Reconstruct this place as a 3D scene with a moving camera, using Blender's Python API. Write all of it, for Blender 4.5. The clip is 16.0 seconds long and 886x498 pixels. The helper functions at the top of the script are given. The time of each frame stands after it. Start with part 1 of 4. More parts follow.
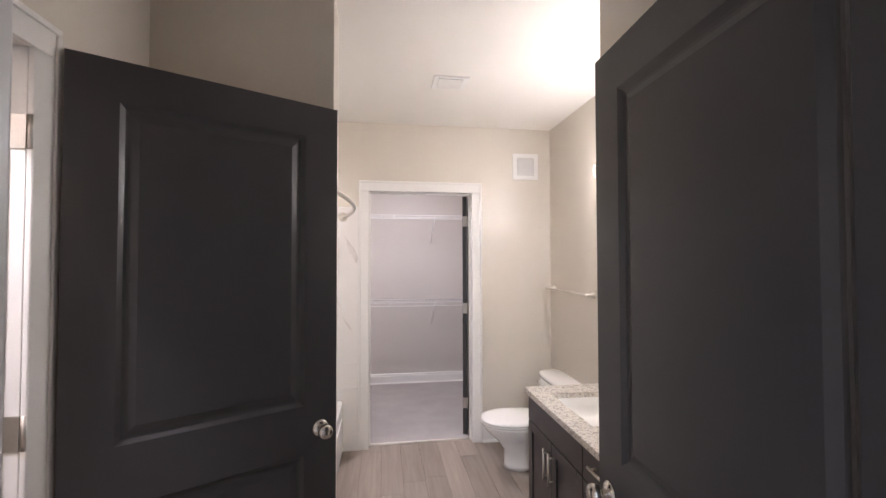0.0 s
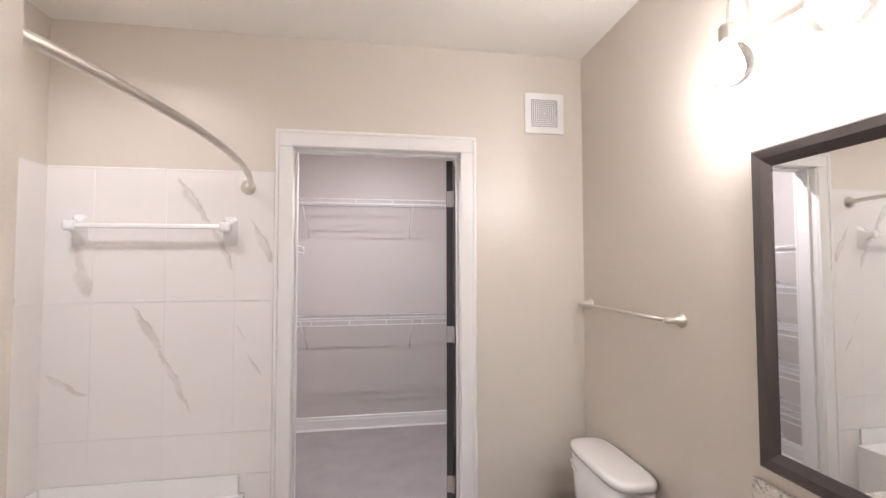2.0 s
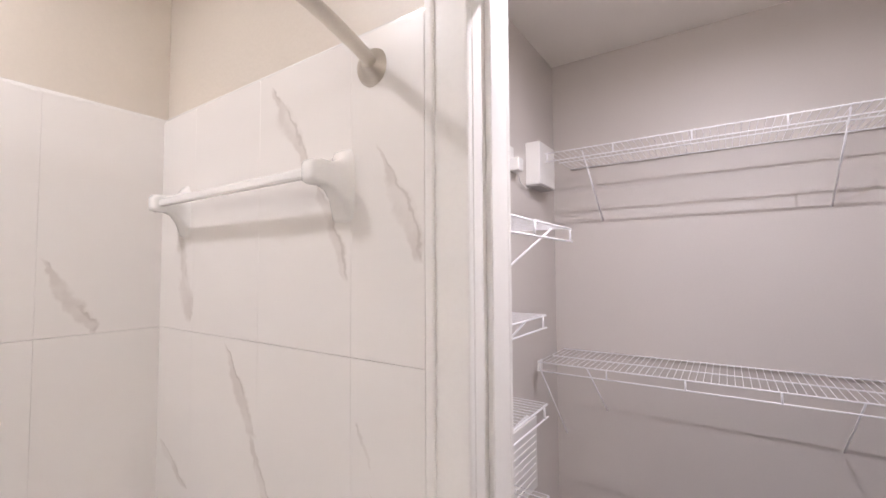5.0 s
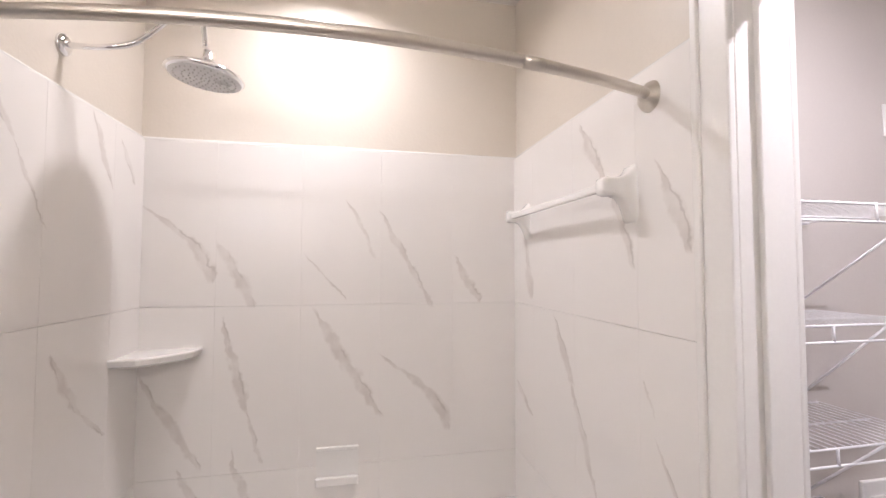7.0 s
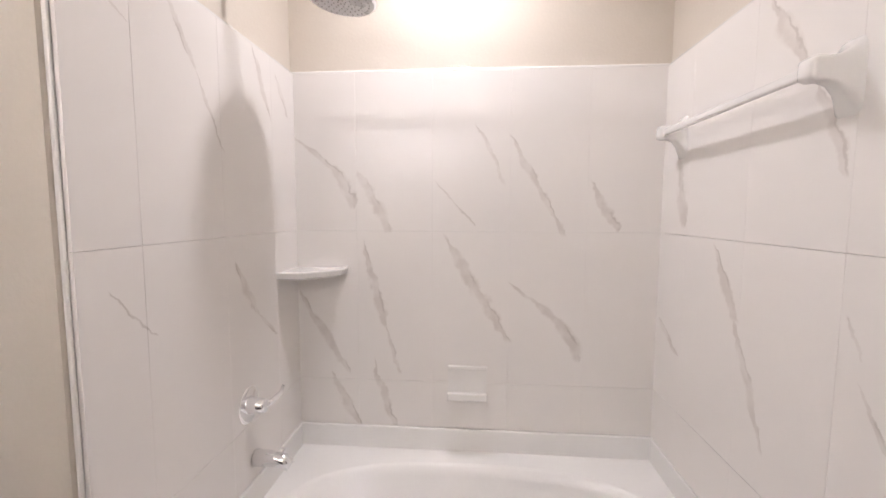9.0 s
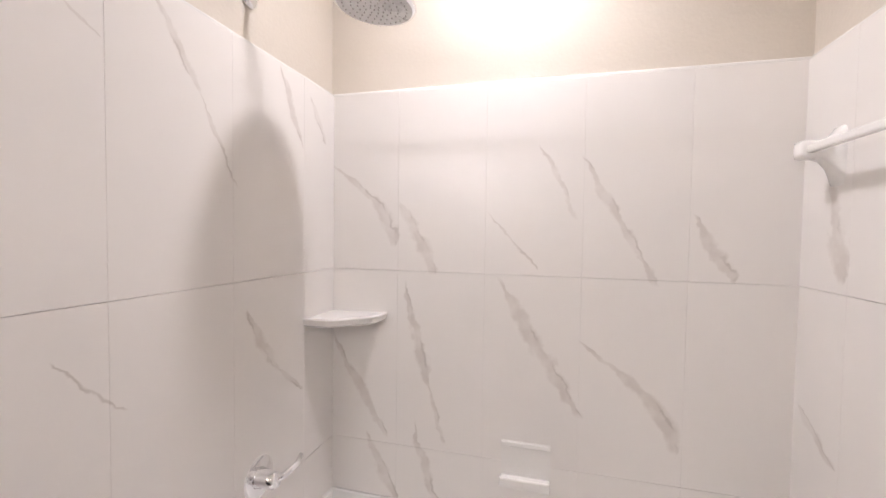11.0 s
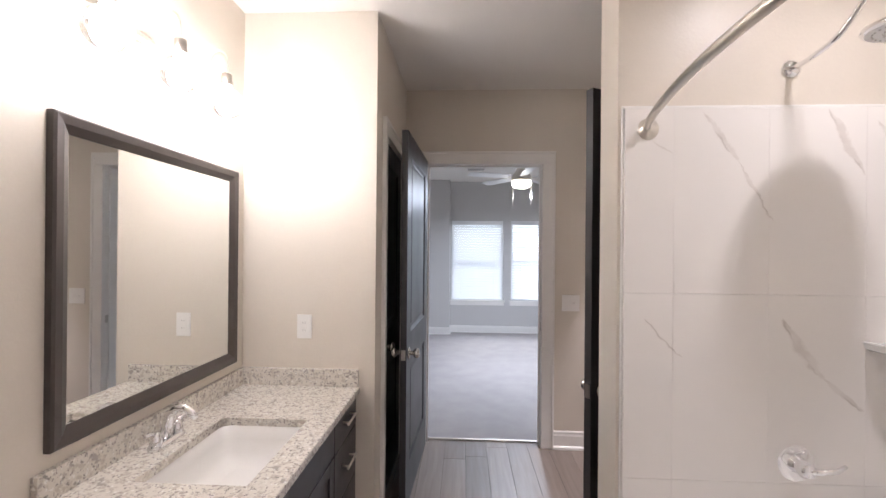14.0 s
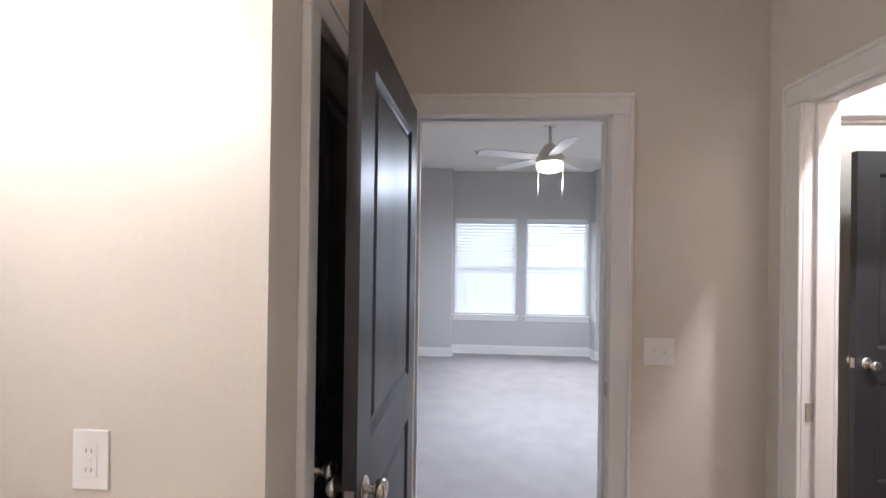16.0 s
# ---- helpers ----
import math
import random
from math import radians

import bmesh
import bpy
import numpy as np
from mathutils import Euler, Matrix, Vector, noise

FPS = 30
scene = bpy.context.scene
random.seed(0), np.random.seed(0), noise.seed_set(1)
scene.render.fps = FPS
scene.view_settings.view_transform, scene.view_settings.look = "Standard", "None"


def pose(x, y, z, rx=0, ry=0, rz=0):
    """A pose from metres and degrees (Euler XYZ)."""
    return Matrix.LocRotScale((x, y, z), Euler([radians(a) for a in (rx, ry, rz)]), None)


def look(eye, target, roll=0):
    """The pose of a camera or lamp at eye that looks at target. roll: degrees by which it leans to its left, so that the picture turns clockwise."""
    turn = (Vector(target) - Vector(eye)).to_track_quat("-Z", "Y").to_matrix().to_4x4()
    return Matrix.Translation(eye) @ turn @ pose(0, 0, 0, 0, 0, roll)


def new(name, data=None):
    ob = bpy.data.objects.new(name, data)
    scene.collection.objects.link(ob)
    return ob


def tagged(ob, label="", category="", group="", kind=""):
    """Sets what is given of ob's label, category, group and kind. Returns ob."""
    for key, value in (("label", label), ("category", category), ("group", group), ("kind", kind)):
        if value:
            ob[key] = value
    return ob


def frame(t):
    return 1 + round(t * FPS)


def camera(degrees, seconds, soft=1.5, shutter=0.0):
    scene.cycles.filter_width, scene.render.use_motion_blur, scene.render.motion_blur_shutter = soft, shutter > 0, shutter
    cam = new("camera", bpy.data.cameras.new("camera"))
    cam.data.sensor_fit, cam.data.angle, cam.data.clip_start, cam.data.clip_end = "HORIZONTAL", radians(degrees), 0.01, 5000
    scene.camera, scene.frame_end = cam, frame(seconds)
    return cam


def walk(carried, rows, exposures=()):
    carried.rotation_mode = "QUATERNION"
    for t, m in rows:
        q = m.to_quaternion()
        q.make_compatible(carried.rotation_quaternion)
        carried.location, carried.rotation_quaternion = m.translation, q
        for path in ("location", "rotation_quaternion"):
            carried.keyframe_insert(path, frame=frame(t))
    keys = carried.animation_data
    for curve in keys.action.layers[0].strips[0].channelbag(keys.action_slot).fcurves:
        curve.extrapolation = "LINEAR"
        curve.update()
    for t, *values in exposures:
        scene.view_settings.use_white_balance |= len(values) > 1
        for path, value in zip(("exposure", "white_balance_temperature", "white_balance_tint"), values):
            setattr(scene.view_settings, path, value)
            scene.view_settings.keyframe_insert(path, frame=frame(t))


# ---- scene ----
cam = camera(93.2, 16.0)
PATH = [
    (0, (0.110, -0.165, 1.524), (0.395, 1.814, 1.575), -0.1),
    (0.5, (0.189, 0.155, 1.497), (0.486, 2.132, 1.557), -0.1),
    (1, (0.308, 0.486, 1.502), (0.6, 2.464, 1.554), -0.3),
    (1.5, (0.346, 0.808, 1.496), (0.65, 2.784, 1.558), -0.2),
    (2, (0.426, 1.118, 1.488), (0.729, 3.093, 1.564), -0.1),
    (2.5, (0.467, 1.449, 1.487), (0.775, 3.424, 1.568), -0.2),
    (3, (0.486, 1.776, 1.48), (0.742, 3.758, 1.573), -0.2),
    (5.5, (0.324, 2.76, 1.488), (-1.151, 4.108, 1.577), -0.4),
    (6, (0.411, 2.713, 1.481), (-1.32, 3.711, 1.575), -0.2),
    (6.5, (0.544, 2.648, 1.455), (-1.335, 3.326, 1.559), 0.6),
    (7, (0.648, 2.608, 1.468), (-1.309, 3.011, 1.552), 0.1),
    (7.5, (0.679, 2.583, 1.429), (-1.314, 2.722, 1.518), 0.1),
    (8, (0.644, 2.563, 1.376), (-1.356, 2.553, 1.362), 0.3),
    (10.5, (0.445, 2.581, 1.438), (-1.528, 2.378, 1.18), 0.3),
    (11, (0.305, 2.62, 1.45), (-1.626, 2.104, 1.375), 0.8),
    (11.5, (0.203, 2.802, 1.465), (-1.508, 1.766, 1.444), 1.2),
    (12, (0.267, 2.926, 1.45), (-1.166, 1.53, 1.446), 0.1),
    (12.5, (0.322, 3.07, 1.455), (-0.757, 1.386, 1.451), 0.1),
    (13, (0.381, 3.215, 1.463), (-0.274, 1.326, 1.46), 0.1),
    (13.5, (0.408, 3.298, 1.452), (0.183, 1.31, 1.459), 0.4),
    (14, (0.431, 3.28, 1.457), (0.53, 1.283, 1.46), 0.5),
    (14.5, (0.499, 3.081, 1.471), (0.768, 1.099, 1.475), 0.6),
    (15, (0.548, 2.755, 1.484), (0.826, 0.775, 1.486), 0.8),
    (15.5, (0.51, 2.386, 1.498), (0.793, 0.406, 1.499), 0.6),
    (16, (0.48, 2.013, 1.495), (0.589, 0.016, 1.502), 0.8),
]
EXPOSURE = [(0, 1.02), (1.5, 1.02), (3, 1.00), (5.5, 0.94), (8, 0.94), (11, 0.98), (12.5, 1.02), (14, 0.98), (16, 1.0)]
walk(cam, [(t, look(eye, target, roll)) for t, eye, target, roll in PATH], EXPOSURE)

# ---- world and light ----
world = bpy.data.worlds.new("sky")
scene.world = world
world.use_nodes = True
wn = world.node_tree.nodes
sky = wn.new("ShaderNodeTexSky")
sky.sky_type, sky.sun_disc = "NISHITA", False
sky.sun_elevation, sky.sun_rotation = radians(35), radians(150)
wn["Background"].inputs["Strength"].default_value = 0.12
world.node_tree.links.new(sky.outputs["Color"], wn["Background"].inputs["Color"])

BULB = 98.0       # strength of each vanity bulb
DOWN = 4.8       # watts of the downlight over the tub
CLOSET = 12.5
HALL = 24.0
FAN_AND_FILL = 38.0
WINDOW = 13.0


def lamp(name, where, watts, size, colour, aim=(0, 0, -1), shape="DISK", size_y=None, spread=180):
    data = bpy.data.lights.new(name, "AREA")
    data.energy, data.size, data.color, data.shape = watts, size, colour, shape
    data.spread = radians(spread)
    if size_y:
        data.shape, data.size_y = "RECTANGLE", size_y
    ob = new(name, data)
    ob.matrix_world = look(where, Vector(where) + Vector(aim))
    return ob


sun = new("sun", bpy.data.lights.new("sun", "SUN"))
sun.data.energy, sun.data.angle, sun.data.color = 1.2, radians(10), (1, 0.97, 0.92)
sun.matrix_world = look((0, -12, 9), (0, -4, 3.5))
lamp("tub_downlight_lamp", (-0.77, 2.47, 2.636), DOWN, 0.11, (0.98, 0.93, 1.0), spread=150)
lamp("closet_lamp", (0.42, 3.80, 2.535), CLOSET, 0.035, (0.93, 0.88, 1.0))
# The first hall lamp is unseen, added to brighten the hall door with cool light.
lamp("hall_lamp", (-2.1, -0.2, 2.636), HALL * 0.3, 0.10, (0.8, 0.88, 1.0))
lamp("hall_lamp", (-1.20, 0.68, 2.636), HALL, 0.10, (0.96, 0.9, 1.0))
lamp("window_daylight", (0.19, -4.33, 1.27), WINDOW, 0.91, (0.60, 0.76, 1.0), (0, 1, 0), size_y=1.40)
lamp("window_daylight", (-0.83, -4.33, 1.27), WINDOW, 0.88, (0.60, 0.76, 1.0), (0, 1, 0), size_y=1.40)
# Fan light strengthened and tinted blue to add daylight from windows not modelled.
lamp("fan_lamp", (-0.24, -1.68, 2.14), FAN_AND_FILL, 0.18, (0.72, 0.81, 1.0))


# ---- materials ----
def mat(name, colour, rough=0.5, metal=0.0, vary=0.06, scale=8.0, fine=120.0, bump=0.0, bump_scale=200.0, spec=0.5, coat=0.0):
    m = bpy.data.materials.new(name)
    m.use_nodes = True
    nt = m.node_tree
    b = nt.nodes["Principled BSDF"]
    b.inputs["Roughness"].default_value, b.inputs["Metallic"].default_value = rough, metal
    b.inputs["Specular IOR Level"].default_value = spec
    b.inputs["Coat Weight"].default_value = coat
    co = nt.nodes.new("ShaderNodeTexCoord")
    big, small = nt.nodes.new("ShaderNodeTexNoise"), nt.nodes.new("ShaderNodeTexNoise")
    big.inputs["Scale"].default_value, small.inputs["Scale"].default_value = scale, fine
    big.inputs["Detail"].default_value = 4
    add = nt.nodes.new("ShaderNodeMath")
    add.operation = "ADD"
    ramp = nt.nodes.new("ShaderNodeMapRange")
    ramp.inputs["From Min"].default_value, ramp.inputs["From Max"].default_value = 0.6, 1.4
    ramp.inputs["To Min"].default_value, ramp.inputs["To Max"].default_value = 1 - vary, 1 + vary
    mul = nt.nodes.new("ShaderNodeVectorMath")
    mul.operation = "SCALE"
    mul.inputs[0].default_value = colour
    for n in (big, small):
        nt.links.new(co.outputs["Object"], n.inputs["Vector"])
    nt.links.new(big.outputs["Fac"], add.inputs[0])
    nt.links.new(small.outputs["Fac"], add.inputs[1])
    nt.links.new(add.outputs[0], ramp.inputs["Value"])
    nt.links.new(ramp.outputs["Result"], mul.inputs["Scale"])
    nt.links.new(mul.outputs[0], b.inputs["Base Color"])
    rr = nt.nodes.new("ShaderNodeMapRange")
    rr.inputs["From Min"].default_value, rr.inputs["From Max"].default_value = 0.3, 0.7
    rr.inputs["To Min"].default_value, rr.inputs["To Max"].default_value = rough * 0.88, min(1, rough * 1.12)
    nt.links.new(big.outputs["Fac"], rr.inputs["Value"])
    nt.links.new(rr.outputs["Result"], b.inputs["Roughness"])
    if bump:
        bn, bp = nt.nodes.new("ShaderNodeTexNoise"), nt.nodes.new("ShaderNodeBump")
        bn.inputs["Scale"].default_value, bn.inputs["Detail"].default_value = bump_scale, 3
        bp.inputs["Strength"].default_value, bp.inputs["Distance"].default_value = bump, 0.002
        nt.links.new(co.outputs["Object"], bn.inputs["Vector"])
        nt.links.new(bn.outputs["Fac"], bp.inputs["Height"])
        nt.links.new(bp.outputs["Normal"], b.inputs["Normal"])
    return m


def glow(name, colour, strength):
    m = bpy.data.materials.new(name)
    m.use_nodes = True
    b = m.node_tree.nodes["Principled BSDF"]
    b.inputs["Base Color"].default_value = (*colour, 1)
    b.inputs["Emission Color"].default_value = (*colour, 1)
    b.inputs["Emission Strength"].default_value = strength
    return m


def marble(axis, veins):
    """White porcelain with grey-brown veins on the wall's own plane. A vein is (along, height) of its upper and lower end, its
    greatest width and its bend; axis is the world axis that runs along the wall."""
    m = bpy.data.materials.new("marble_tile")
    m.use_nodes = True
    nt = m.node_tree
    N, L = nt.nodes.new, nt.links.new
    b = nt.nodes["Principled BSDF"]
    geo, info = N("ShaderNodeNewGeometry"), N("ShaderNodeObjectInfo")

    def calc(op, *args):
        n = N("ShaderNodeMath")
        n.operation = op
        for k, v in enumerate(args):
            if isinstance(v, (int, float)):
                n.inputs[k].default_value = v
            else:
                L(v, n.inputs[k])
        return n.outputs[0]

    def noise(scale, detail, seed, rough=0.5):
        sh, n = N("ShaderNodeVectorMath"), N("ShaderNodeTexNoise")
        sh.inputs[1].default_value = (seed, seed * 2, seed * 3)
        L(geo.outputs["Position"], sh.inputs[0])
        L(sh.outputs[0], n.inputs["Vector"])
        n.inputs["Scale"].default_value, n.inputs["Detail"].default_value, n.inputs["Roughness"].default_value = scale, detail, rough
        return n.outputs["Fac"]

    def span(value, lo, hi, a=0.0, z=1.0):
        r = N("ShaderNodeMapRange")
        r.interpolation_type = "SMOOTHSTEP"
        for k, v in zip(("From Min", "From Max", "To Min", "To Max"), (lo, hi, a, z)):
            r.inputs[k].default_value = v
        L(value, r.inputs["Value"])
        return r.outputs[0]

    sep = N("ShaderNodeSeparateXYZ")
    L(geo.outputs["Position"], sep.inputs[0])
    ragged = calc("ADD", calc("MULTIPLY", calc("SUBTRACT", noise(10, 4, 2.0, 0.6), 0.5), 0.060), calc("MULTIPLY", calc("SUBTRACT", noise(45, 3, 9.0), 0.5), 0.012))
    along = calc("ADD", sep.outputs["XY".index(axis)], ragged)
    ragged_width = span(noise(16, 3, 21.0), 0.3, 0.7, 0.55, 1.3)
    fill, core = None, None
    for u0, z0, u1, z1, width, bend in veins:
        t = calc("DIVIDE", calc("SUBTRACT", z0, sep.outputs["Z"]), z0 - z1)
        hump = calc("MULTIPLY", t, calc("SUBTRACT", 1.0, t))
        mid = calc("ADD", calc("MULTIPLY_ADD", t, u1 - u0, u0), calc("MULTIPLY", hump, (u1 - u0) * bend))
        off = calc("SUBTRACT", along, mid)
        half = calc("MULTIPLY", calc("MULTIPLY", calc("ADD", calc("MULTIPLY_ADD", hump, 2.3, 0.16), calc("MULTIPLY", t, 0.30)), width * 0.54), ragged_width)
        ends = calc("MULTIPLY", span(t, -0.05, 0.06), span(t, 0.97, 1.05, 1.0, 0.0))
        far = calc("DIVIDE", calc("ABSOLUTE", off), calc("MAXIMUM", half, 0.001))
        f = calc("MULTIPLY", span(far, 0.55, 1.30, 1.0, 0.0), ends)
        edge = calc("ABSOLUTE", calc("SUBTRACT", off, calc("MULTIPLY", half, 0.55)))
        c = calc("MULTIPLY", span(edge, 0.001, 0.006, 1.0, 0.0), ends)
        fill = f if fill is None else calc("MAXIMUM", fill, f)
        core = c if core is None else calc("MAXIMUM", core, c)
    fill = calc("MULTIPLY", fill, span(noise(13, 4, 31.0), 0.34, 0.66, 0.35, 1.0))
    core = calc("MULTIPLY", core, span(noise(9, 4, 41.0), 0.44, 0.62, 0.0, 1.0))
    base = N("ShaderNodeMixRGB")
    base.inputs[1].default_value, base.inputs[2].default_value = (0.825, 0.793, 0.757, 1), (0.775, 0.743, 0.707, 1)
    L(span(calc("MULTIPLY_ADD", info.outputs["Random"], 0.10, noise(1.6, 2, 5.0)), 0.0, 1.1), base.inputs[0])
    last = base.outputs[0]
    for mask, colour, most in ((fill, (0.565, 0.510, 0.465, 1), 0.62), (core, (0.40, 0.35, 0.31, 1), 0.42)):
        mx = N("ShaderNodeMixRGB")
        mx.inputs[2].default_value = colour
        L(calc("MULTIPLY", mask, most), mx.inputs[0])
        L(last, mx.inputs[1])
        last = mx.outputs[0]
    L(last, b.inputs["Base Color"])
    L(span(noise(6, 3, 51.0), 0.3, 0.7, 0.30, 0.36), b.inputs["Roughness"])
    return m


def granite():
    m = bpy.data.materials.new("granite")
    m.use_nodes = True
    nt = m.node_tree
    N, L = nt.nodes.new, nt.links.new
    b = nt.nodes["Principled BSDF"]
    b.inputs["Roughness"].default_value = 0.18
    co = N("ShaderNodeTexCoord")
    last = None
    for scale, lo, hi, dark in ((55, 0.52, 0.60, (0.54, 0.49, 0.43, 1)), (110, 0.58, 0.64, (0.30, 0.275, 0.26, 1)), (75, 0.60, 0.68, (0.80, 0.78, 0.74, 1)), (38, 0.60, 0.66, (0.40, 0.365, 0.335, 1))):
        n = N("ShaderNodeTexNoise")
        n.inputs["Scale"].default_value, n.inputs["Detail"].default_value = scale, 3
        sh = N("ShaderNodeVectorMath")
        sh.inputs[1].default_value = (scale, scale * 2, 1)
        L(co.outputs["Object"], sh.inputs[0])
        L(sh.outputs[0], n.inputs["Vector"])
        r = N("ShaderNodeMapRange")
        r.inputs["From Min"].default_value, r.inputs["From Max"].default_value = lo, hi
        L(n.outputs["Fac"], r.inputs["Value"])
        mx = N("ShaderNodeMixRGB")
        mx.inputs[1].default_value, mx.inputs[2].default_value = (0.68, 0.635, 0.57, 1), dark
        L(r.outputs[0], mx.inputs[0])
        if last:
            L(last.outputs[0], mx.inputs[1])
        last = mx
    L(last.outputs[0], b.inputs["Base Color"])
    return m


def plank_mat():
    m = bpy.data.materials.new("vinyl_plank")
    m.use_nodes = True
    nt = m.node_tree
    N, L = nt.nodes.new, nt.links.new
    b = nt.nodes["Principled BSDF"]
    b.inputs["Roughness"].default_value = 0.42
    co, info = N("ShaderNodeTexCoord"), N("ShaderNodeObjectInfo")
    off = N("ShaderNodeVectorMath")
    off.operation = "SCALE"
    off.inputs[0].default_value = (31, 17, 5)
    L(info.outputs["Random"], off.inputs["Scale"])
    add = N("ShaderNodeVectorMath")
    L(co.outputs["Object"], add.inputs[0])
    L(off.outputs[0], add.inputs[1])
    st = N("ShaderNodeMapping")
    st.inputs["Scale"].default_value = (34, 2.2, 1)
    L(add.outputs[0], st.inputs["Vector"])
    n = N("ShaderNodeTexNoise")
    n.inputs["Scale"].default_value, n.inputs["Detail"].default_value, n.inputs["Distortion"].default_value = 1.0, 6, 0.6
    L(st.outputs[0], n.inputs["Vector"])
    mx = N("ShaderNodeMixRGB")
    mx.inputs[1].default_value, mx.inputs[2].default_value = (0.20, 0.155, 0.13, 1), (0.40, 0.33, 0.285, 1)
    L(n.outputs["Fac"], mx.inputs[0])
    tone = N("ShaderNodeMapRange")
    tone.inputs["To Min"].default_value, tone.inputs["To Max"].default_value = 0.8, 1.15
    L(info.outputs["Random"], tone.inputs["Value"])
    sc = N("ShaderNodeVectorMath")
    sc.operation = "SCALE"
    L(mx.outputs[0], sc.inputs[0])
    L(tone.outputs[0], sc.inputs["Scale"])
    L(sc.outputs[0], b.inputs["Base Color"])
    bp = N("ShaderNodeBump")
    bp.inputs["Strength"].default_value, bp.inputs["Distance"].default_value = 0.15, 0.001
    L(n.outputs["Fac"], bp.inputs["Height"])
    L(bp.outputs["Normal"], b.inputs["Normal"])
    return m


def glass_mat(name, ior=1.45, rough=0.0):
    m = bpy.data.materials.new(name)
    m.use_nodes = True
    b = m.node_tree.nodes["Principled BSDF"]
    b.inputs["Transmission Weight"].default_value = 1.0
    b.inputs["Roughness"].default_value, b.inputs["IOR"].default_value = rough, ior
    return m


WALL = mat("wall_paint", (0.665, 0.605, 0.525), 0.36, vary=0.02, bump=0.28, bump_scale=95, scale=2)
BEDWALL = mat("bedroom_paint", (0.56, 0.545, 0.53), 0.5, vary=0.02, bump=0.1, bump_scale=160, scale=2)
CLOSETWALL = mat("closet_paint", (0.60, 0.555, 0.52), 0.5, vary=0.02, bump=0.12, bump_scale=160, scale=2)
CEIL = mat("ceiling_paint", (0.83, 0.795, 0.74), 0.7, vary=0.02, bump=0.15, bump_scale=120, scale=2)
TRIM = mat("white_trim", (0.81, 0.785, 0.75), 0.36, vary=0.02, scale=3)
DOOR = mat("black_door_paint", (0.042, 0.040, 0.042), 0.40, vary=0.04, bump=0.03, bump_scale=90, scale=3)
TILE_BACK = marble("Y", (
    (1.832, 1.695, 2.076, 1.410, 0.050, 0.8), (2.092, 1.556, 2.216, 1.316, 0.061, 0.2), (2.573, 1.734, 2.682, 1.507, 0.021, 0),
    (2.706, 1.688, 2.911, 1.311, 0.034, 0), (3.016, 1.514, 3.118, 1.321, 0.039, 0), (2.408, 1.517, 2.563, 1.340, 0.014, 0),
    (2.108, 1.269, 2.205, 0.921, 0.041, 0), (2.205, 0.921, 2.253, 0.725, 0.019, 0), (2.446, 1.300, 2.696, 0.880, 0.061, 0),
    (2.707, 1.110, 2.982, 0.799, 0.058, 0.8), (1.838, 1.062, 2.041, 0.722, 0.041, 0), (1.969, 0.719, 2.085, 0.495, 0.059, 0),
    (2.149, 0.784, 2.233, 0.491, 0.033, 0)))
TILE_END = marble("X", (
    (-0.528, 1.906, -0.390, 1.699, 0.064, 0), (-0.189, 1.716, -0.098, 1.503, 0.045, 0), (-0.966, 1.606, -0.907, 1.348, 0.060, 0),
    (-0.713, 1.300, -0.597, 1.100, 0.054, 0), (-0.597, 1.100, -0.452, 0.800, 0.032, 0), (-1.060, 0.988, -0.909, 0.892, 0.065, 0),
    (-0.254, 1.195, -0.210, 1.120, 0.013, 0), (-0.215, 1.075, -0.132, 0.960, 0.020, 0), (-0.370, 1.676, -0.278, 1.468, 0.039, 0)))
TILE_PLUMB = marble("X", (
    (-0.374, 1.924, -0.480, 1.766, 0.028, 0), (-0.480, 1.766, -0.594, 1.566, 0.014, 0), (-0.783, 1.931, -0.880, 1.719, 0.028, 0),
    (-0.925, 1.893, -1.030, 1.760, 0.038, 0), (-0.202, 1.830, -0.280, 1.790, 0.014, 0), (-0.619, 1.235, -0.753, 1.043, 0.041, 0),
    (-0.753, 1.043, -0.890, 0.937, 0.030, 0), (-0.180, 1.227, -0.296, 1.105, 0.010, 0)))
GROUT = mat("grout", (0.80, 0.78, 0.755), 0.6, bump=0.2)
GRANITE = granite()
PLANK = plank_mat()
CARPET = mat("carpet", (0.40, 0.365, 0.355), 0.95, vary=0.13, scale=5, fine=260, bump=0.9, bump_scale=320, spec=0.1)
CHROME = mat("chrome", (0.85, 0.85, 0.86), 0.06, 1.0, vary=0.02)
NICKEL = mat("brushed_nickel", (0.70, 0.655, 0.59), 0.36, 1.0, vary=0.05, fine=300)
CERAMIC = mat("white_ceramic", (0.84, 0.82, 0.79), 0.12, vary=0.015, scale=3, coat=0.3)
ACRYLIC = mat("tub_acrylic", (0.86, 0.845, 0.82), 0.14, vary=0.015, scale=3)
PLASTIC = mat("white_plastic", (0.82, 0.80, 0.77), 0.35, vary=0.02)
WIRE = mat("white_vinyl_wire", (0.86, 0.85, 0.86), 0.35, vary=0.02)
CAB = mat("espresso_cabinet", (0.030, 0.025, 0.025), 0.34, vary=0.2, scale=12, bump=0.06)
FRAME = mat("dark_bronze_frame", (0.060, 0.048, 0.043), 0.36, vary=0.08, scale=6)
MIRROR = mat("mirror_silver", (0.93, 0.94, 0.93), 0.01, 1.0, vary=0.0)
DARK = mat("dark_gap", (0.02, 0.02, 0.02), 0.8)
SLAT = mat("blind_slat", (0.84, 0.84, 0.84), 0.45, vary=0.02)
nt = SLAT.node_tree
tl, mx = nt.nodes.new("ShaderNodeBsdfTranslucent"), nt.nodes.new("ShaderNodeMixShader")
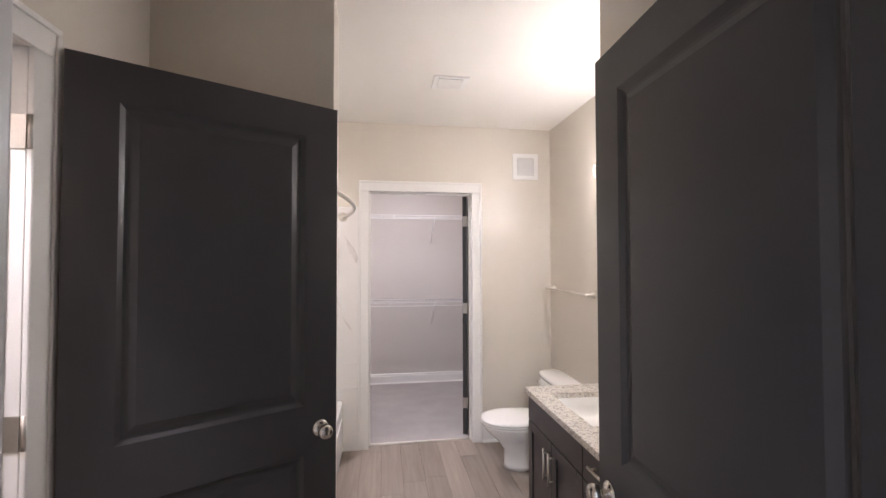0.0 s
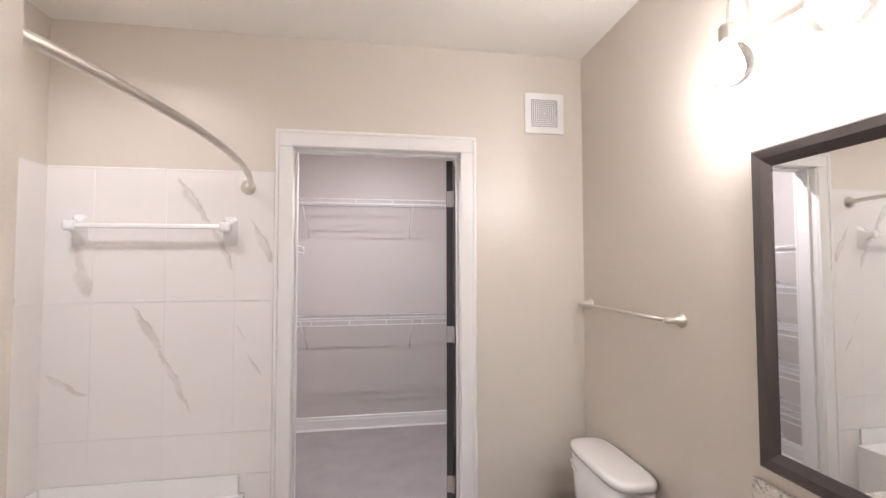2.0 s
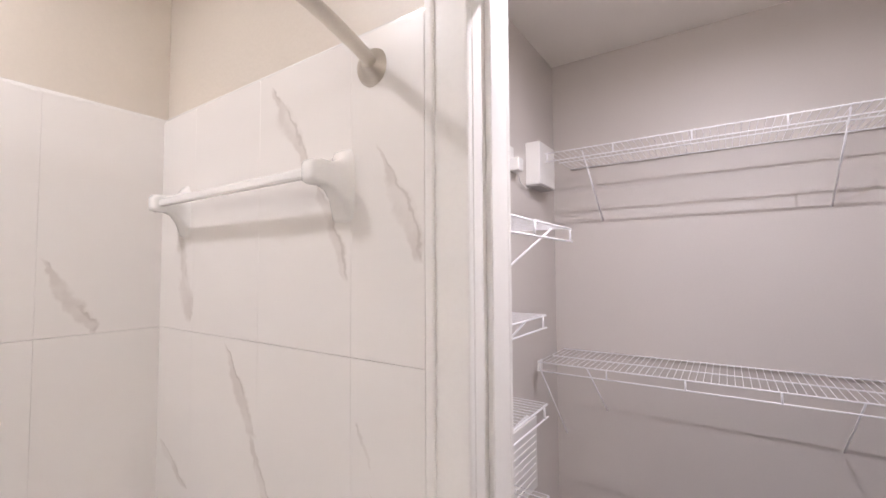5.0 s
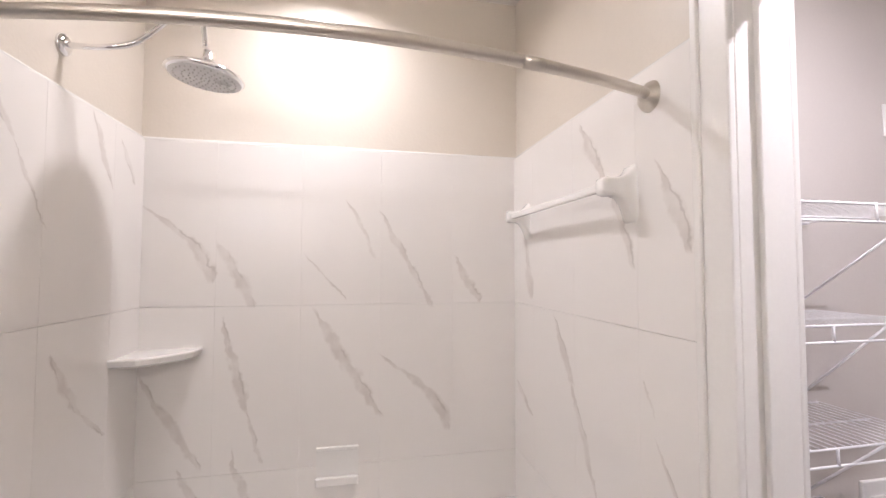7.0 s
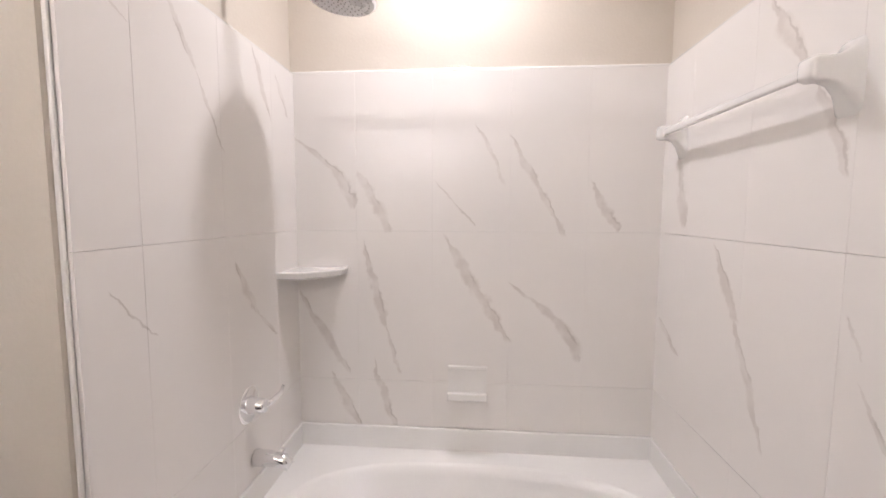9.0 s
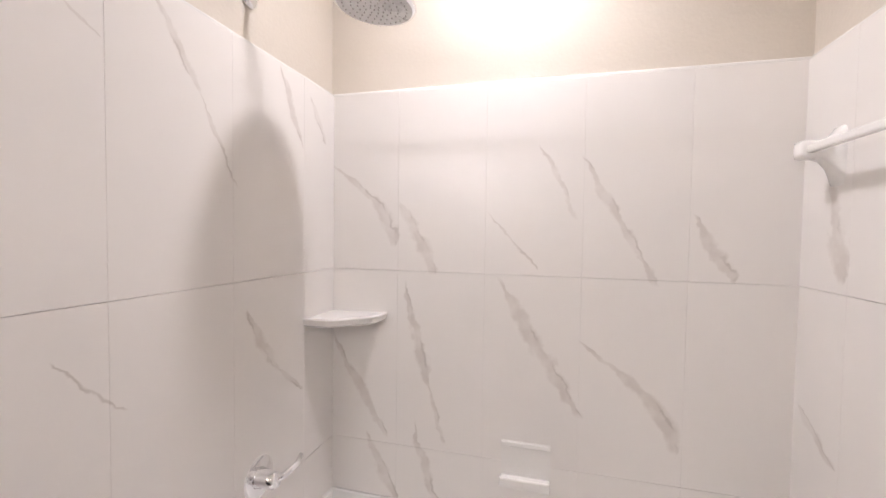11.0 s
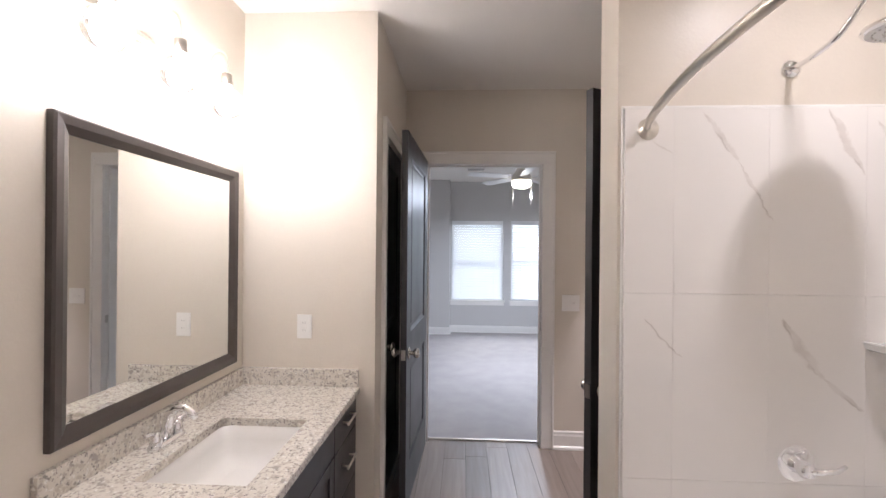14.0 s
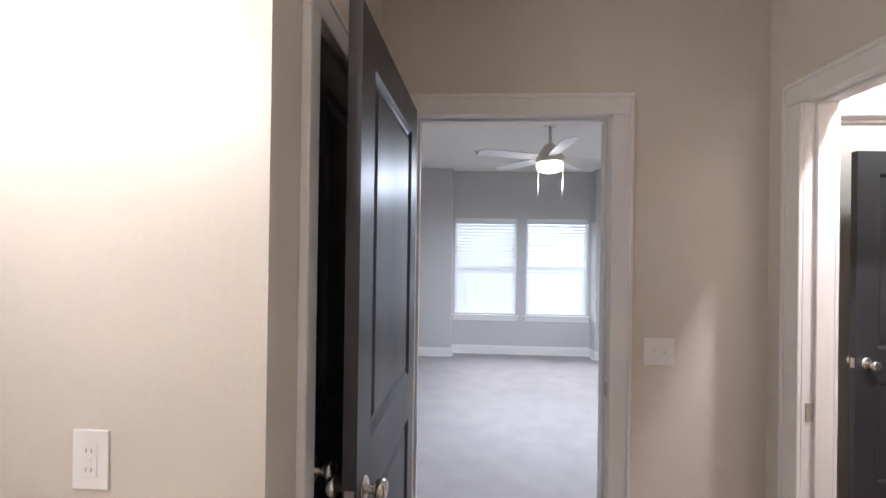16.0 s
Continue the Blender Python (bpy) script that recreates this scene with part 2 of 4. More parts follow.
tl.inputs["Color"].default_value, mx.inputs[0].default_value = (0.8, 0.8, 0.8, 1), 0.02
nt.links.new(nt.nodes["Principled BSDF"].outputs[0], mx.inputs[1])
nt.links.new(tl.outputs[0], mx.inputs[2])
nt.links.new(mx.outputs[0], nt.nodes["Material Output"].inputs["Surface"])
SATIN = mat("satin_knob_metal", (0.66, 0.63, 0.58), 0.20, 1.0, vary=0.03)
STEEL = mat("hinge_nickel", (0.55, 0.52, 0.48), 0.36, 1.0)
GREYBAR = mat("vent_slot_grey", (0.46, 0.44, 0.42), 0.6)
BULBMAT = glow("lit_bulb", (0.985, 0.945, 0.995), BULB)
FANGLOW = glow("lit_fan_bowl", (1.0, 0.97, 0.92), 5.0)
LENS = glow("lit_lens", (1.0, 0.96, 0.9), 6.0)
GLASS = glass_mat("clear_globe_glass", 1.2)
PANE = glass_mat("window_glass")


# ---- builders ----
def bm_box(x0, x1, y0, y1, z0, z1, bevel=0.0, seg=2, bm=None):
    bm = bm or bmesh.new()
    r = bmesh.ops.create_cube(bm, size=1, matrix=Matrix.LocRotScale(((x0 + x1) / 2, (y0 + y1) / 2, (z0 + z1) / 2), None, (abs(x1 - x0), abs(y1 - y0), abs(z1 - z0))))
    if bevel:
        edges = list({e for v in r["verts"] for e in v.link_edges})
        bmesh.ops.bevel(bm, geom=edges, offset=bevel, segments=seg, affect="EDGES", profile=0.5)
    return bm


def bm_tube(points, radius, sides=10, bm=None, caps=True):
    """A round bar along points; radius is a number or one for each point."""
    bm = bm or bmesh.new()
    pts = [Vector(p) for p in points]
    rad = radius if isinstance(radius, (list, tuple)) else [radius] * len(pts)
    ring, up = [], None
    for i, p in enumerate(pts):
        d = (pts[min(i + 1, len(pts) - 1)] - pts[max(i - 1, 0)]).normalized()
        if up is None:
            up = d.orthogonal().normalized()
        up = (up - d * up.dot(d)).normalized()
        side = d.cross(up)
        ring.append([bm.verts.new(p + (up * math.cos(a) + side * math.sin(a)) * rad[i]) for a in (2 * math.pi * k / sides for k in range(sides))])
    for a, b in zip(ring, ring[1:]):
        for k in range(sides):
            bm.faces.new((a[k], a[(k + 1) % sides], b[(k + 1) % sides], b[k])).smooth = True
    if caps:
        bm.faces.new(ring[0][::-1])
        bm.faces.new(ring[-1])
    return bm


def bm_lathe(profile, m=None, sides=28, bm=None):
    """Turns (radius, height) pairs round z, then moves the result by m."""
    bm = bm or bmesh.new()
    m = m or Matrix()
    rings = []
    for r, h in profile:
        if r < 1e-5:
            rings.append([bm.verts.new(m @ Vector((0, 0, h)))])
        else:
            rings.append([bm.verts.new(m @ Vector((r * math.cos(a), r * math.sin(a), h))) for a in (2 * math.pi * k / sides for k in range(sides))])
    for a, b in zip(rings, rings[1:]):
        for k in range(sides):
            f = [a[k % len(a)], a[(k + 1) % len(a)], b[(k + 1) % len(b)], b[k % len(b)]]
            f = list(dict.fromkeys(f))
            if len(f) > 2:
                bm.faces.new(f).smooth = True
    bmesh.ops.recalc_face_normals(bm, faces=bm.faces)
    return bm


def bm_loft(rings, close=True, bm=None, smooth=True):
    bm = bm or bmesh.new()
    vs = [[bm.verts.new(p) for p in r] for r in rings]
    n = len(vs[0])
    for a, b in zip(vs, vs[1:]):
        for k in range(n):
            bm.faces.new((a[k], a[(k + 1) % n], b[(k + 1) % n], b[k])).smooth = smooth
    if close:
        bm.faces.new(vs[0][::-1]).smooth = False
        bm.faces.new(vs[-1]).smooth = smooth
    bmesh.ops.recalc_face_normals(bm, faces=bm.faces)
    return bm


def finish(name, bm, material):
    me = bpy.data.meshes.new(name)
    bm.to_mesh(me)
    bm.free()
    me.materials.append(material)
    return new(name, me)


def part(name, bm, material, parent, label=""):
    ob = finish(name, bm, material)
    ob.parent = parent
    return tagged(ob, label)


def thing(name, label, category, where=(0, 0, 0), rz=0, group="", kind=""):
    ob = new(name)
    ob.empty_display_size = 0.05
    ob.matrix_world = pose(*where, 0, 0, rz)
    return tagged(ob, label, category, group, kind)


def setting(name, bm, material, label="", category=""):
    return tagged(finish(name, bm, material), label, category, kind="structure")


def aim(normal):
    """Turns z onto normal."""
    return Vector(normal).to_track_quat("Z", "Y").to_matrix().to_4x4()

# ---- structure ----
H = 2.65
T = 0.12


def wall_y(name, y0, y1, x0, x1, material, hole=None, label="painted wall", z1=H):
    """A wall along x with an opening (xa, xb, top)."""
    bm = bmesh.new()
    if hole:
        xa, xb, top = hole
        bm_box(x0, xa, y0, y1, 0, z1, bm=bm)
        bm_box(xb, x1, y0, y1, 0, z1, bm=bm)
        bm_box(xa, xb, y0, y1, top, z1, bm=bm)
    else:
        bm_box(x0, x1, y0, y1, 0, z1, bm=bm)
    return setting(name, bm, material, label, "wall")


def wall_x(name, x0, x1, y0, y1, material, hole=None, label="painted wall"):
    bm = bmesh.new()
    if hole:
        ya, yb, top = hole
        bm_box(x0, x1, y0, ya, 0, H, bm=bm)
        bm_box(x0, x1, yb, y1, 0, H, bm=bm)
        bm_box(x0, x1, ya, yb, top, H, bm=bm)
    else:
        bm_box(x0, x1, y0, y1, 0, H, bm=bm)
    return setting(name, bm, material, label, "wall")


wall_far = wall_y("wall_closet_side", 3.303, 3.423, -1.102, 1.552, WALL, (-0.018, 0.873, 2.104), "beige painted wall with the closet doorway")
wall_back = wall_x("wall_tub_back", -1.222, -1.102, 1.63, 3.423, WALL, None, "beige painted wall behind the bathtub")
wall_wing = wall_y("wall_plumbing", 1.63, 1.812, -1.102, -0.095, WALL, None, "beige stub wall at the end of the bathtub")
wall_x("wall_vestibule_west", -0.93, -0.81, 0.15, 1.63, WALL, (0.315, 1.081, 2.104), "beige wall with a side doorway")
wall_x("wall_vestibule_east", 0.87, 0.99, 0.15, 1.203, WALL, (0.292, 0.988, 2.104), "beige wall with the linen closet door")
wall_y("wall_vanity_end", 1.083, 1.203, 0.99, 1.552, WALL, None, "beige wall at the end of the vanity")
wall_x("wall_vanity", 1.552, 1.672, 1.083, 3.423, WALL, None, "beige wall behind the vanity and toilet")
wall_y("wall_bedroom_side", 0.03, 0.15, -0.93, 2.9, WALL, (-0.164, 0.723, 2.112), "beige wall with the bedroom doorway")
wall_y("wall_hall_door", 0.03, 0.15, -3.1, -0.93, WALL, (-1.83, -1.045, 2.104), "beige wall with a cased doorway")
wall_x("wall_hall_west", -3.22, -3.1, -0.77, 1.75, WALL)
wall_y("wall_hall_north", 1.63, 1.75, -3.1, -1.222, WALL)
wall_y("wall_hall_south", -0.77, -0.65, -3.1, -0.9, WALL)
wall_x("wall_bedroom_corner", -0.9, -0.8, -0.65, 0.03, BEDWALL)
wall_x("wall_bedroom_west", -2.02, -1.9, -4.22, -0.77, BEDWALL)
wall_x("wall_bedroom_east", 2.9, 3.02, -4.22, 0.15, BEDWALL)
# closet
wall_x("wall_closet_west", -0.59, -0.47, 3.423, 5.05, CLOSETWALL, None, "grey closet side wall")
wall_y("wall_closet_back", 5.05, 5.17, -0.59, 1.72, CLOSETWALL, None, "grey closet back wall")
wall_x("wall_closet_east", 1.6, 1.72, 3.423, 5.05, CLOSETWALL, None, "grey closet side wall")
setting("wall_closet_front", bm_box(-0.47, -0.085, 3.423, 3.433, 0, H, bm=bm_box(0.94, 1.6, 3.423, 3.433, 0, H)), CLOSETWALL, "grey closet front wall", "wall")

# bedroom window wall with two openings, set back between two piers
WB = -4.10
bm = bmesh.new()
W1, W2, WZ0, WZ1 = (-0.262, 0.646), (-1.274, -0.392), 0.577, 1.97
for xa, xb, za, zb in ((-1.9, W2[0], 0, H), (W2[1], W1[0], 0, H), (W1[1], 2.9, 0, H), (*W2, 0, WZ0), (*W1, 0, WZ0), (*W2, WZ1, H), (*W1, WZ1, H)):
    bm_box(xa, xb, WB - T, WB, za, zb, bm=bm)
setting("wall_window", bm, BEDWALL, "grey bedroom wall with two windows", "wall")
setting("wall_pier_east", bm_box(0.672, 2.9, WB, WB + 0.22, 0, H), BEDWALL, "grey wall pier beside the windows", "wall")
setting("wall_pier_west", bm_box(-1.9, -1.315, WB, WB + 0.22, 0, H), BEDWALL, "grey wall pier beside the windows", "wall")

# floors and ceilings
setting("floor", bm_box(-1.222, 1.672, 0.065, 3.37, -0.08, -0.004), DARK, "wood-look vinyl plank floor", "floor")
setting("floor_hall", bm_box(-3.1, -1.222, -0.77, 1.75, -0.08, -0.001, bm=bm_box(-1.222, -0.93, -0.77, 0.065, -0.08, -0.001)), PLANK, "wood-look vinyl floor", "floor")
setting("floor_closet", bm_box(-0.59, 1.72, 3.37, 5.17, -0.08, 0.010), CARPET, "grey-mauve cut-pile closet carpet", "carpet")
setting("floor_bedroom", bm_box(-0.93, 3.02, -0.77, 0.065, -0.08, 0.010, bm=bm_box(-2.02, 3.02, -4.22, -0.77, -0.08, 0.010)), CARPET, "light grey bedroom carpet", "carpet")
setting("ceiling", bm_box(-3.22, 3.02, -4.22, 5.17, H, H + 0.12), CEIL, "white painted ceiling", "ceiling")
setting("ground", bm_box(-400, 400, -800, -4.5, -3.2, -3.0), mat("lawn", (0.07, 0.10, 0.04), 0.9, vary=0.3), "grass ground outside", "ground")


# ---- trim ----
def casing_profile(bm, a, b, axis, face, out, width=0.085):
    """A flat casing board with a raised outer band between two corners a and b in the plane of the wall."""
    (u0, v0), (u1, v1) = a, b
    lo_u, hi_u, lo_v, hi_v = min(u0, u1), max(u0, u1), min(v0, v1), max(v0, v1)
    d = out * 0.016
    if axis == "y":
        bm_box(lo_u, hi_u, face, face + d, lo_v, hi_v, 0.004, 2, bm)
    else:
        bm_box(face, face + d, lo_u, hi_u, lo_v, hi_v, 0.004, 2, bm)


def door_casing(name, axis, lo, hi, top, face, out, parent, w=0.085):
    """Two legs and a head round an opening, mitred visually by a head that runs over the legs, with a back band."""
    for nm, (a, b) in (("casing_leg", ((lo - w, 0), (lo, top))), ("casing_leg", ((hi, 0), (hi + w, top))), ("casing_head", ((lo - w, top + 0.0005), (hi + w, top + w)))):
        bm = bmesh.new()
        casing_profile(bm, a, b, axis, face, out)
        d = out * 0.023
        if nm == "casing_leg":
            u = a[0] - 0.0012 if a[0] < lo - 0.01 else b[0] - 0.0168
            q = (u, u + 0.018, 0, top + w - 0.0175)
        else:
            q = (lo - w - 0.0012, hi + w + 0.0012, top + w - 0.0168, top + w + 0.0012)
        if axis == "y":
            bm_box(q[0], q[1], face, face + d, q[2], q[3], 0.004, 2, bm)
        else:
            bm_box(face, face + d, q[0], q[1], q[2], q[3], 0.004, 2, bm)
        part(nm, bm, TRIM, parent)


def jambs(axis, lo, hi, top, f0, f1, parent, stop):
    """Jamb boards lining the opening, with a door stop at depth stop."""
    def box(u0, u1, d0, d1, z0, z1, bv=0.002):
        return bm_box(u0, u1, d0, d1, z0, z1, bv, 1) if axis == "y" else bm_box(d0, d1, u0, u1, z0, z1, bv, 1)
    part("jamb", box(lo - 0.018, lo, f0, f1, 0, top), TRIM, parent)
    part("jamb", box(hi, hi + 0.018, f0, f1, 0, top), TRIM, parent)
    part("head_jamb", box(lo - 0.018, hi + 0.018, f0, f1, top + 0.0004, top + 0.018), TRIM, parent)
    part("stop", box(lo + 0.0004, lo + 0.012, stop, stop + 0.032, 0, top - 0.012), TRIM, parent)
    part("stop", box(hi - 0.012, hi - 0.0004, stop, stop + 0.032, 0, top - 0.012), TRIM, parent)
    part("stop", box(lo + 0.0004, hi - 0.0004, stop, stop + 0.032, top - 0.012, top - 0.0004), TRIM, parent)


TOP = 2.086
fr = thing("door_frame", "white painted door casing of the closet doorway", "door frame", kind="structure")
door_casing("casing", "y", 0.0, 0.855, TOP, 3.303, -1, fr, 0.083)
door_casing("casing", "y", 0.0, 0.855, TOP, 3.433, 1, fr)
jambs("y", 0.0, 0.855, TOP, 3.303, 3.433, fr, 3.345)
fr = thing("door_frame", "white painted door casing of the bedroom doorway", "door frame", kind="structure")
door_casing("casing", "y", -0.146, 0.705, 2.094, 0.15, 1, fr, 0.092)
door_casing("casing", "y", -0.146, 0.705, 2.094, 0.03, -1, fr)
jambs("y", -0.146, 0.705, 2.094, 0.03, 0.15, fr, 0.075)
part("strike_plate", bm_box(-0.1465, -0.1435, 0.103, 0.135, 0.86, 0.92, 0.001, 1), STEEL, fr, "small brushed metal strike plate")
fr = thing("door_frame", "white painted door casing of the side doorway", "door frame", kind="structure")
door_casing("casing", "x", 0.333, 1.063, TOP, -0.81, 1, fr)
door_casing("casing", "x", 0.333, 1.063, TOP, -0.93, -1, fr)
jambs("x", 0.333, 1.063, TOP, -0.93, -0.81, fr, -0.885)
part("strike_plate", bm_box(-0.862, -0.826, 0.332, 0.336, 0.86, 0.93, 0.001, 1), STEEL, fr, "small brushed metal strike plate")
for z in (0.28, 1.08, 1.86):
    part("hinge", bm_tube([(-0.802, 1.066, z - 0.045), (-0.802, 1.066, z + 0.045)], 0.007, 10, bm_box(-0.846, -0.81, 1.0605, 1.0635, z - 0.045, z + 0.045)), STEEL, fr, "brushed metal door hinge")
fr = thing("door_frame", "white painted door casing of the linen closet", "door frame", kind="structure")
door_casing("casing", "x", 0.31, 0.97, TOP, 0.87, -1, fr)
jambs("x", 0.31, 0.97, TOP, 0.87, 0.99, fr, 0.93)
fr = thing("door_frame", "white painted door casing of the hall doorway", "door frame", kind="structure")
door_casing("casing", "y", -1.812, -1.063, TOP, 0.15, 1, fr)
door_casing("casing", "y", -1.812, -1.063, TOP, 0.03, -1, fr)
jambs("y", -1.812, -1.063, TOP, 0.03, 0.15, fr, 0.075)


def baseboard(x0, y0, x1, y1, nx, ny, h=0.13):
    """A moulded skirting board from one floor point to another, standing out along the normal."""
    a, b = Vector((x0, y0, 0)), Vector((x1, y1, 0))
    n = Vector((nx, ny, 0))
    prof = ((0.0, 0.0), (0.028, 0.0), (0.026, 0.014), (0.014, 0.024), (0.014, h - 0.035), (0.010, h - 0.022), (0.010, h - 0.008), (0.004, h), (0.0, h))
    bm = bmesh.new()
    bm_loft([[p + n * d + Vector((0, 0, z)) for d, z in prof] for p in (a, b)], True, bm, False)
    return setting("baseboard", bm, TRIM, "white moulded baseboard", "baseboard")


baseboard(-0.81, 0.15, -0.239, 0.15, 0, 1)
baseboard(0.798, 0.15, 0.87, 0.15, 0, 1)
baseboard(-0.81, 1.15, -0.81, 1.63, 1, 0)
baseboard(-0.80, 1.63, -0.11, 1.63, 0, -1)
baseboard(-0.095, 1.64, -0.095, 1.80, 1, 0)
baseboard(0.94, 3.303, 1.54, 3.303, 0, -1)
baseboard(1.552, 2.27, 1.552, 3.29, -1, 0)
baseboard(0.87, 1.06, 0.87, 1.19, -1, 0)
baseboard(-0.46, 5.05, 1.59, 5.05, 0, -1)
baseboard(-0.47, 3.44, -0.47, 5.04, 1, 0)
baseboard(1.6, 3.44, 1.6, 5.04, -1, 0)
baseboard(-1.30, WB, 0.66, WB, 0, 1)
baseboard(0.672, WB + 0.22, 2.9, WB + 0.22, 0, 1)
baseboard(-1.9, WB + 0.22, -1.315, WB + 0.22, 0, 1)
baseboard(0.672, WB + 0.02, 0.672, WB + 0.23, -1, 0)
baseboard(-1.315, WB + 0.02, -1.315, WB + 0.23, 1, 0)
baseboard(-0.975, 0.15, -0.94, 0.15, 0, 1)
tagged(finish("threshold_strip", bm_box(-0.146, 0.705, 0.053, 0.075, -0.003, 0.012, 0.004, 2), NICKEL), "thin metal carpet edge strip", "trim", kind="structure")
tagged(finish("threshold_strip", bm_box(0.0, 0.855, 3.358, 3.380, -0.003, 0.012, 0.004, 2), NICKEL), "thin metal carpet edge strip", "trim", kind="structure")


# ---- doors ----
def knob(parent, x, z, y, side):
    """A round satin knob on a rosette, on the face y of a leaf, pointing along side (+1 or -1)."""
    m = Matrix.Translation((x, y, z)) @ aim((0, side, 0))
    k = part("knob", bm_lathe(((0.0, 0.062), (0.018, 0.062), (0.026, 0.056), (0.028, 0.046), (0.024, 0.034), (0.012, 0.028), (0.011, 0.006)), m, 24), SATIN, parent, "satin nickel door knob")
    part("rosette", bm_lathe(((0.011, 0.012), (0.024, 0.010), (0.032, 0.004), (0.033, 0.0), (0.0, 0.0)), m, 28), SATIN, k)


def panel_door(label, where, rz, width, height=2.08, knob_at=0.9, th=0.036, swing=1):
    """A two-panel moulded door leaf: hinge edge at the origin, leaf along +x, its face at y = 0, thickness towards +y."""
    d = thing("door", label, "door", where, rz)
    z0, z1 = 0.012, height
    st, lock = 0.125, (0.80, 0.98)
    openings = ((st, width - st, 0.24, lock[0]), (st, width - st, lock[1], z1 - 0.125))
    bm = bmesh.new()
    rails = ((0.0, st, z0, z1), (width - st, width, z0, z1), (st, width - st, z0, 0.24), (st, width - st, *lock), (st, width - st, z1 - 0.125, z1))
    for xa, xb, za, zb in rails:
        bm_box(xa, xb, 0, th, za, zb, bm=bm)
    bmesh.ops.remove_doubles(bm, verts=bm.verts, dist=0.0001)
    leaf = part("leaf", bm, DOOR, d)
    for xa, xb, za, zb in openings:
        for face, s in ((0.0, 1), (th, -1)):
            bm = bmesh.new()
            steps = ((0.0, 0.0), (0.006, 0.004), (0.014, 0.010), (0.022, 0.012), (0.030, 0.011), (0.050, 0.004))
            rings = [[Vector((xa + i, face + s * q, za + i)), Vector((xb - i, face + s * q, za + i)), Vector((xb - i, face + s * q, zb - i)), Vector((xa + i, face + s * q, zb - i))] for i, q in steps]
            vs = [[bm.verts.new(p) for p in r] for r in rings]
            for a, b in zip(vs, vs[1:]):
                for k in range(4):
                    bm.faces.new((a[k], a[(k + 1) % 4], b[(k + 1) % 4], b[k]))
            bm.faces.new(vs[-1])
            bmesh.ops.recalc_face_normals(bm, faces=bm.faces)
            part("panel", bm, DOOR, leaf)
    knob(d, width - 0.062, knob_at, 0.0, -1)
    knob(d, width - 0.062, knob_at, th, 1)
    part("latch", bm_box(width - 0.001, width + 0.002, th / 2 - 0.012, th / 2 + 0.012, knob_at - 0.028, knob_at + 0.028), STEEL, d)
    return d


panel_door("black two-panel door standing open beside the stub wall", (-0.772, 1.130, 0), 29.5, 0.808, 2.118, 0.885)
bd = panel_door("black two-panel bedroom door standing open", (0.704, 0.165, 0), 87.6, 0.835, 2.112, 0.875)
bd.matrix_world = pose(0.704, 0.165, 0, 0, 0, 87.6) @ Matrix.Diagonal((1, -1, 1, 1))
panel_door("closed black linen closet door", (0.905, 0.313, 0), 90, 0.654, 2.082, 0.9, 0.022)
cd = panel_door("black closet door standing open against the side", (0.838, 3.440, 0), 75, 0.80, 2.078, 0.9)
for z in (0.28, 1.10, 1.86):
    hb = bm_box(-0.0015, 0.0015, 0.002, 0.034, z - 0.045, z + 0.045)
    part("hinge", bm_tube([(-0.006, -0.004, z - 0.045), (-0.006, -0.004, z + 0.045)], 0.007, 10, hb), STEEL, cd, "brushed metal door hinge")
panel_door("black two-panel door standing open against the hall wall", (-2.44, -0.52, 0), 4, 0.760, 2.08, 0.9)


# ---- shower and tub ----
TX, PY, FY = -1.092, 1.822, 3.303          # tile faces
ROWS = ((1.3163, 1.940), (0.6903, 1.3157), (0.492, 0.6897))
tile_meshes = {}


def tile(parent, w, h, m, material):
    key = (round(w, 3), round(h, 3), material.name)
    if key not in tile_meshes:
        me = bpy.data.meshes.new("tile")
        b = bm_box(-w / 2, w / 2, -0.010, 0.0, -h / 2, h / 2, 0.0005, 1)
        b.to_mesh(me)
        b.free()
        me.materials.append(material)
        tile_meshes[key] = me
    ob = new("tile", tile_meshes[key])
    ob.matrix_world = m
    ob.parent = parent


def tile_wall(name, label, cuts, place, material):
    """Stacked upright tiles between the cuts; place(u, z) gives the pose of a tile whose local x runs to the viewer's right."""
    w = thing(name, label, "tile", kind="structure")
    for z0, z1 in ROWS:
        for a, b in zip(cuts, cuts[1:]):
            tile(w, abs(b - a) - 0.0003, z1 - z0 - 0.0006, place((a + b) / 2, (z0 + z1) / 2), material)
    return w


tb = tile_wall("tile_wall_back", "white marble-look tiles behind the bathtub", (1.823, 2.085, 2.395, 2.704, 3.004, 3.301), lambda u, z: pose(TX, u, z, 0, 0, 90) @ pose(0, 0, 0), TILE_BACK)
tp = tile_wall("tile_wall_plumbing", "white marble-look tiles on the shower wall", (-1.091, -0.894, -0.584, -0.274, -0.112), lambda u, z: pose(u, PY, z, 0, 0, 180), TILE_PLUMB)
tf = tile_wall("tile_wall_end", "white marble-look tiles at the end of the bathtub", (-1.091, -0.884, -0.574, -0.264, -0.0855), lambda u, z: pose(u, FY - 0.010, z, 0, 0, 0), TILE_END)
for g, bb in ((tb, bm_box(-1.1015, -1.0925, 1.815, 3.30, 0.40, 1.94)), (tp, bm_box(-1.09, -0.115, 1.8125, 1.8215, 0.40, 1.94)), (tf, bm_box(-1.09, -0.087, 3.2935, 3.3025, 0.40, 1.94))):
    part("grout", bb, GROUT, g)
part("tile_cap", bm_box(-1.1015, TX + 0.002, 1.812, 3.30, 1.941, 1.953, 0.003, 2), CERAMIC, tb, "white glossy tile edge trim")
part("tile_cap", bm_box(-1.088, -0.108, 1.8125, PY + 0.002, 1.941, 1.953, 0.003, 2), CERAMIC, tp)
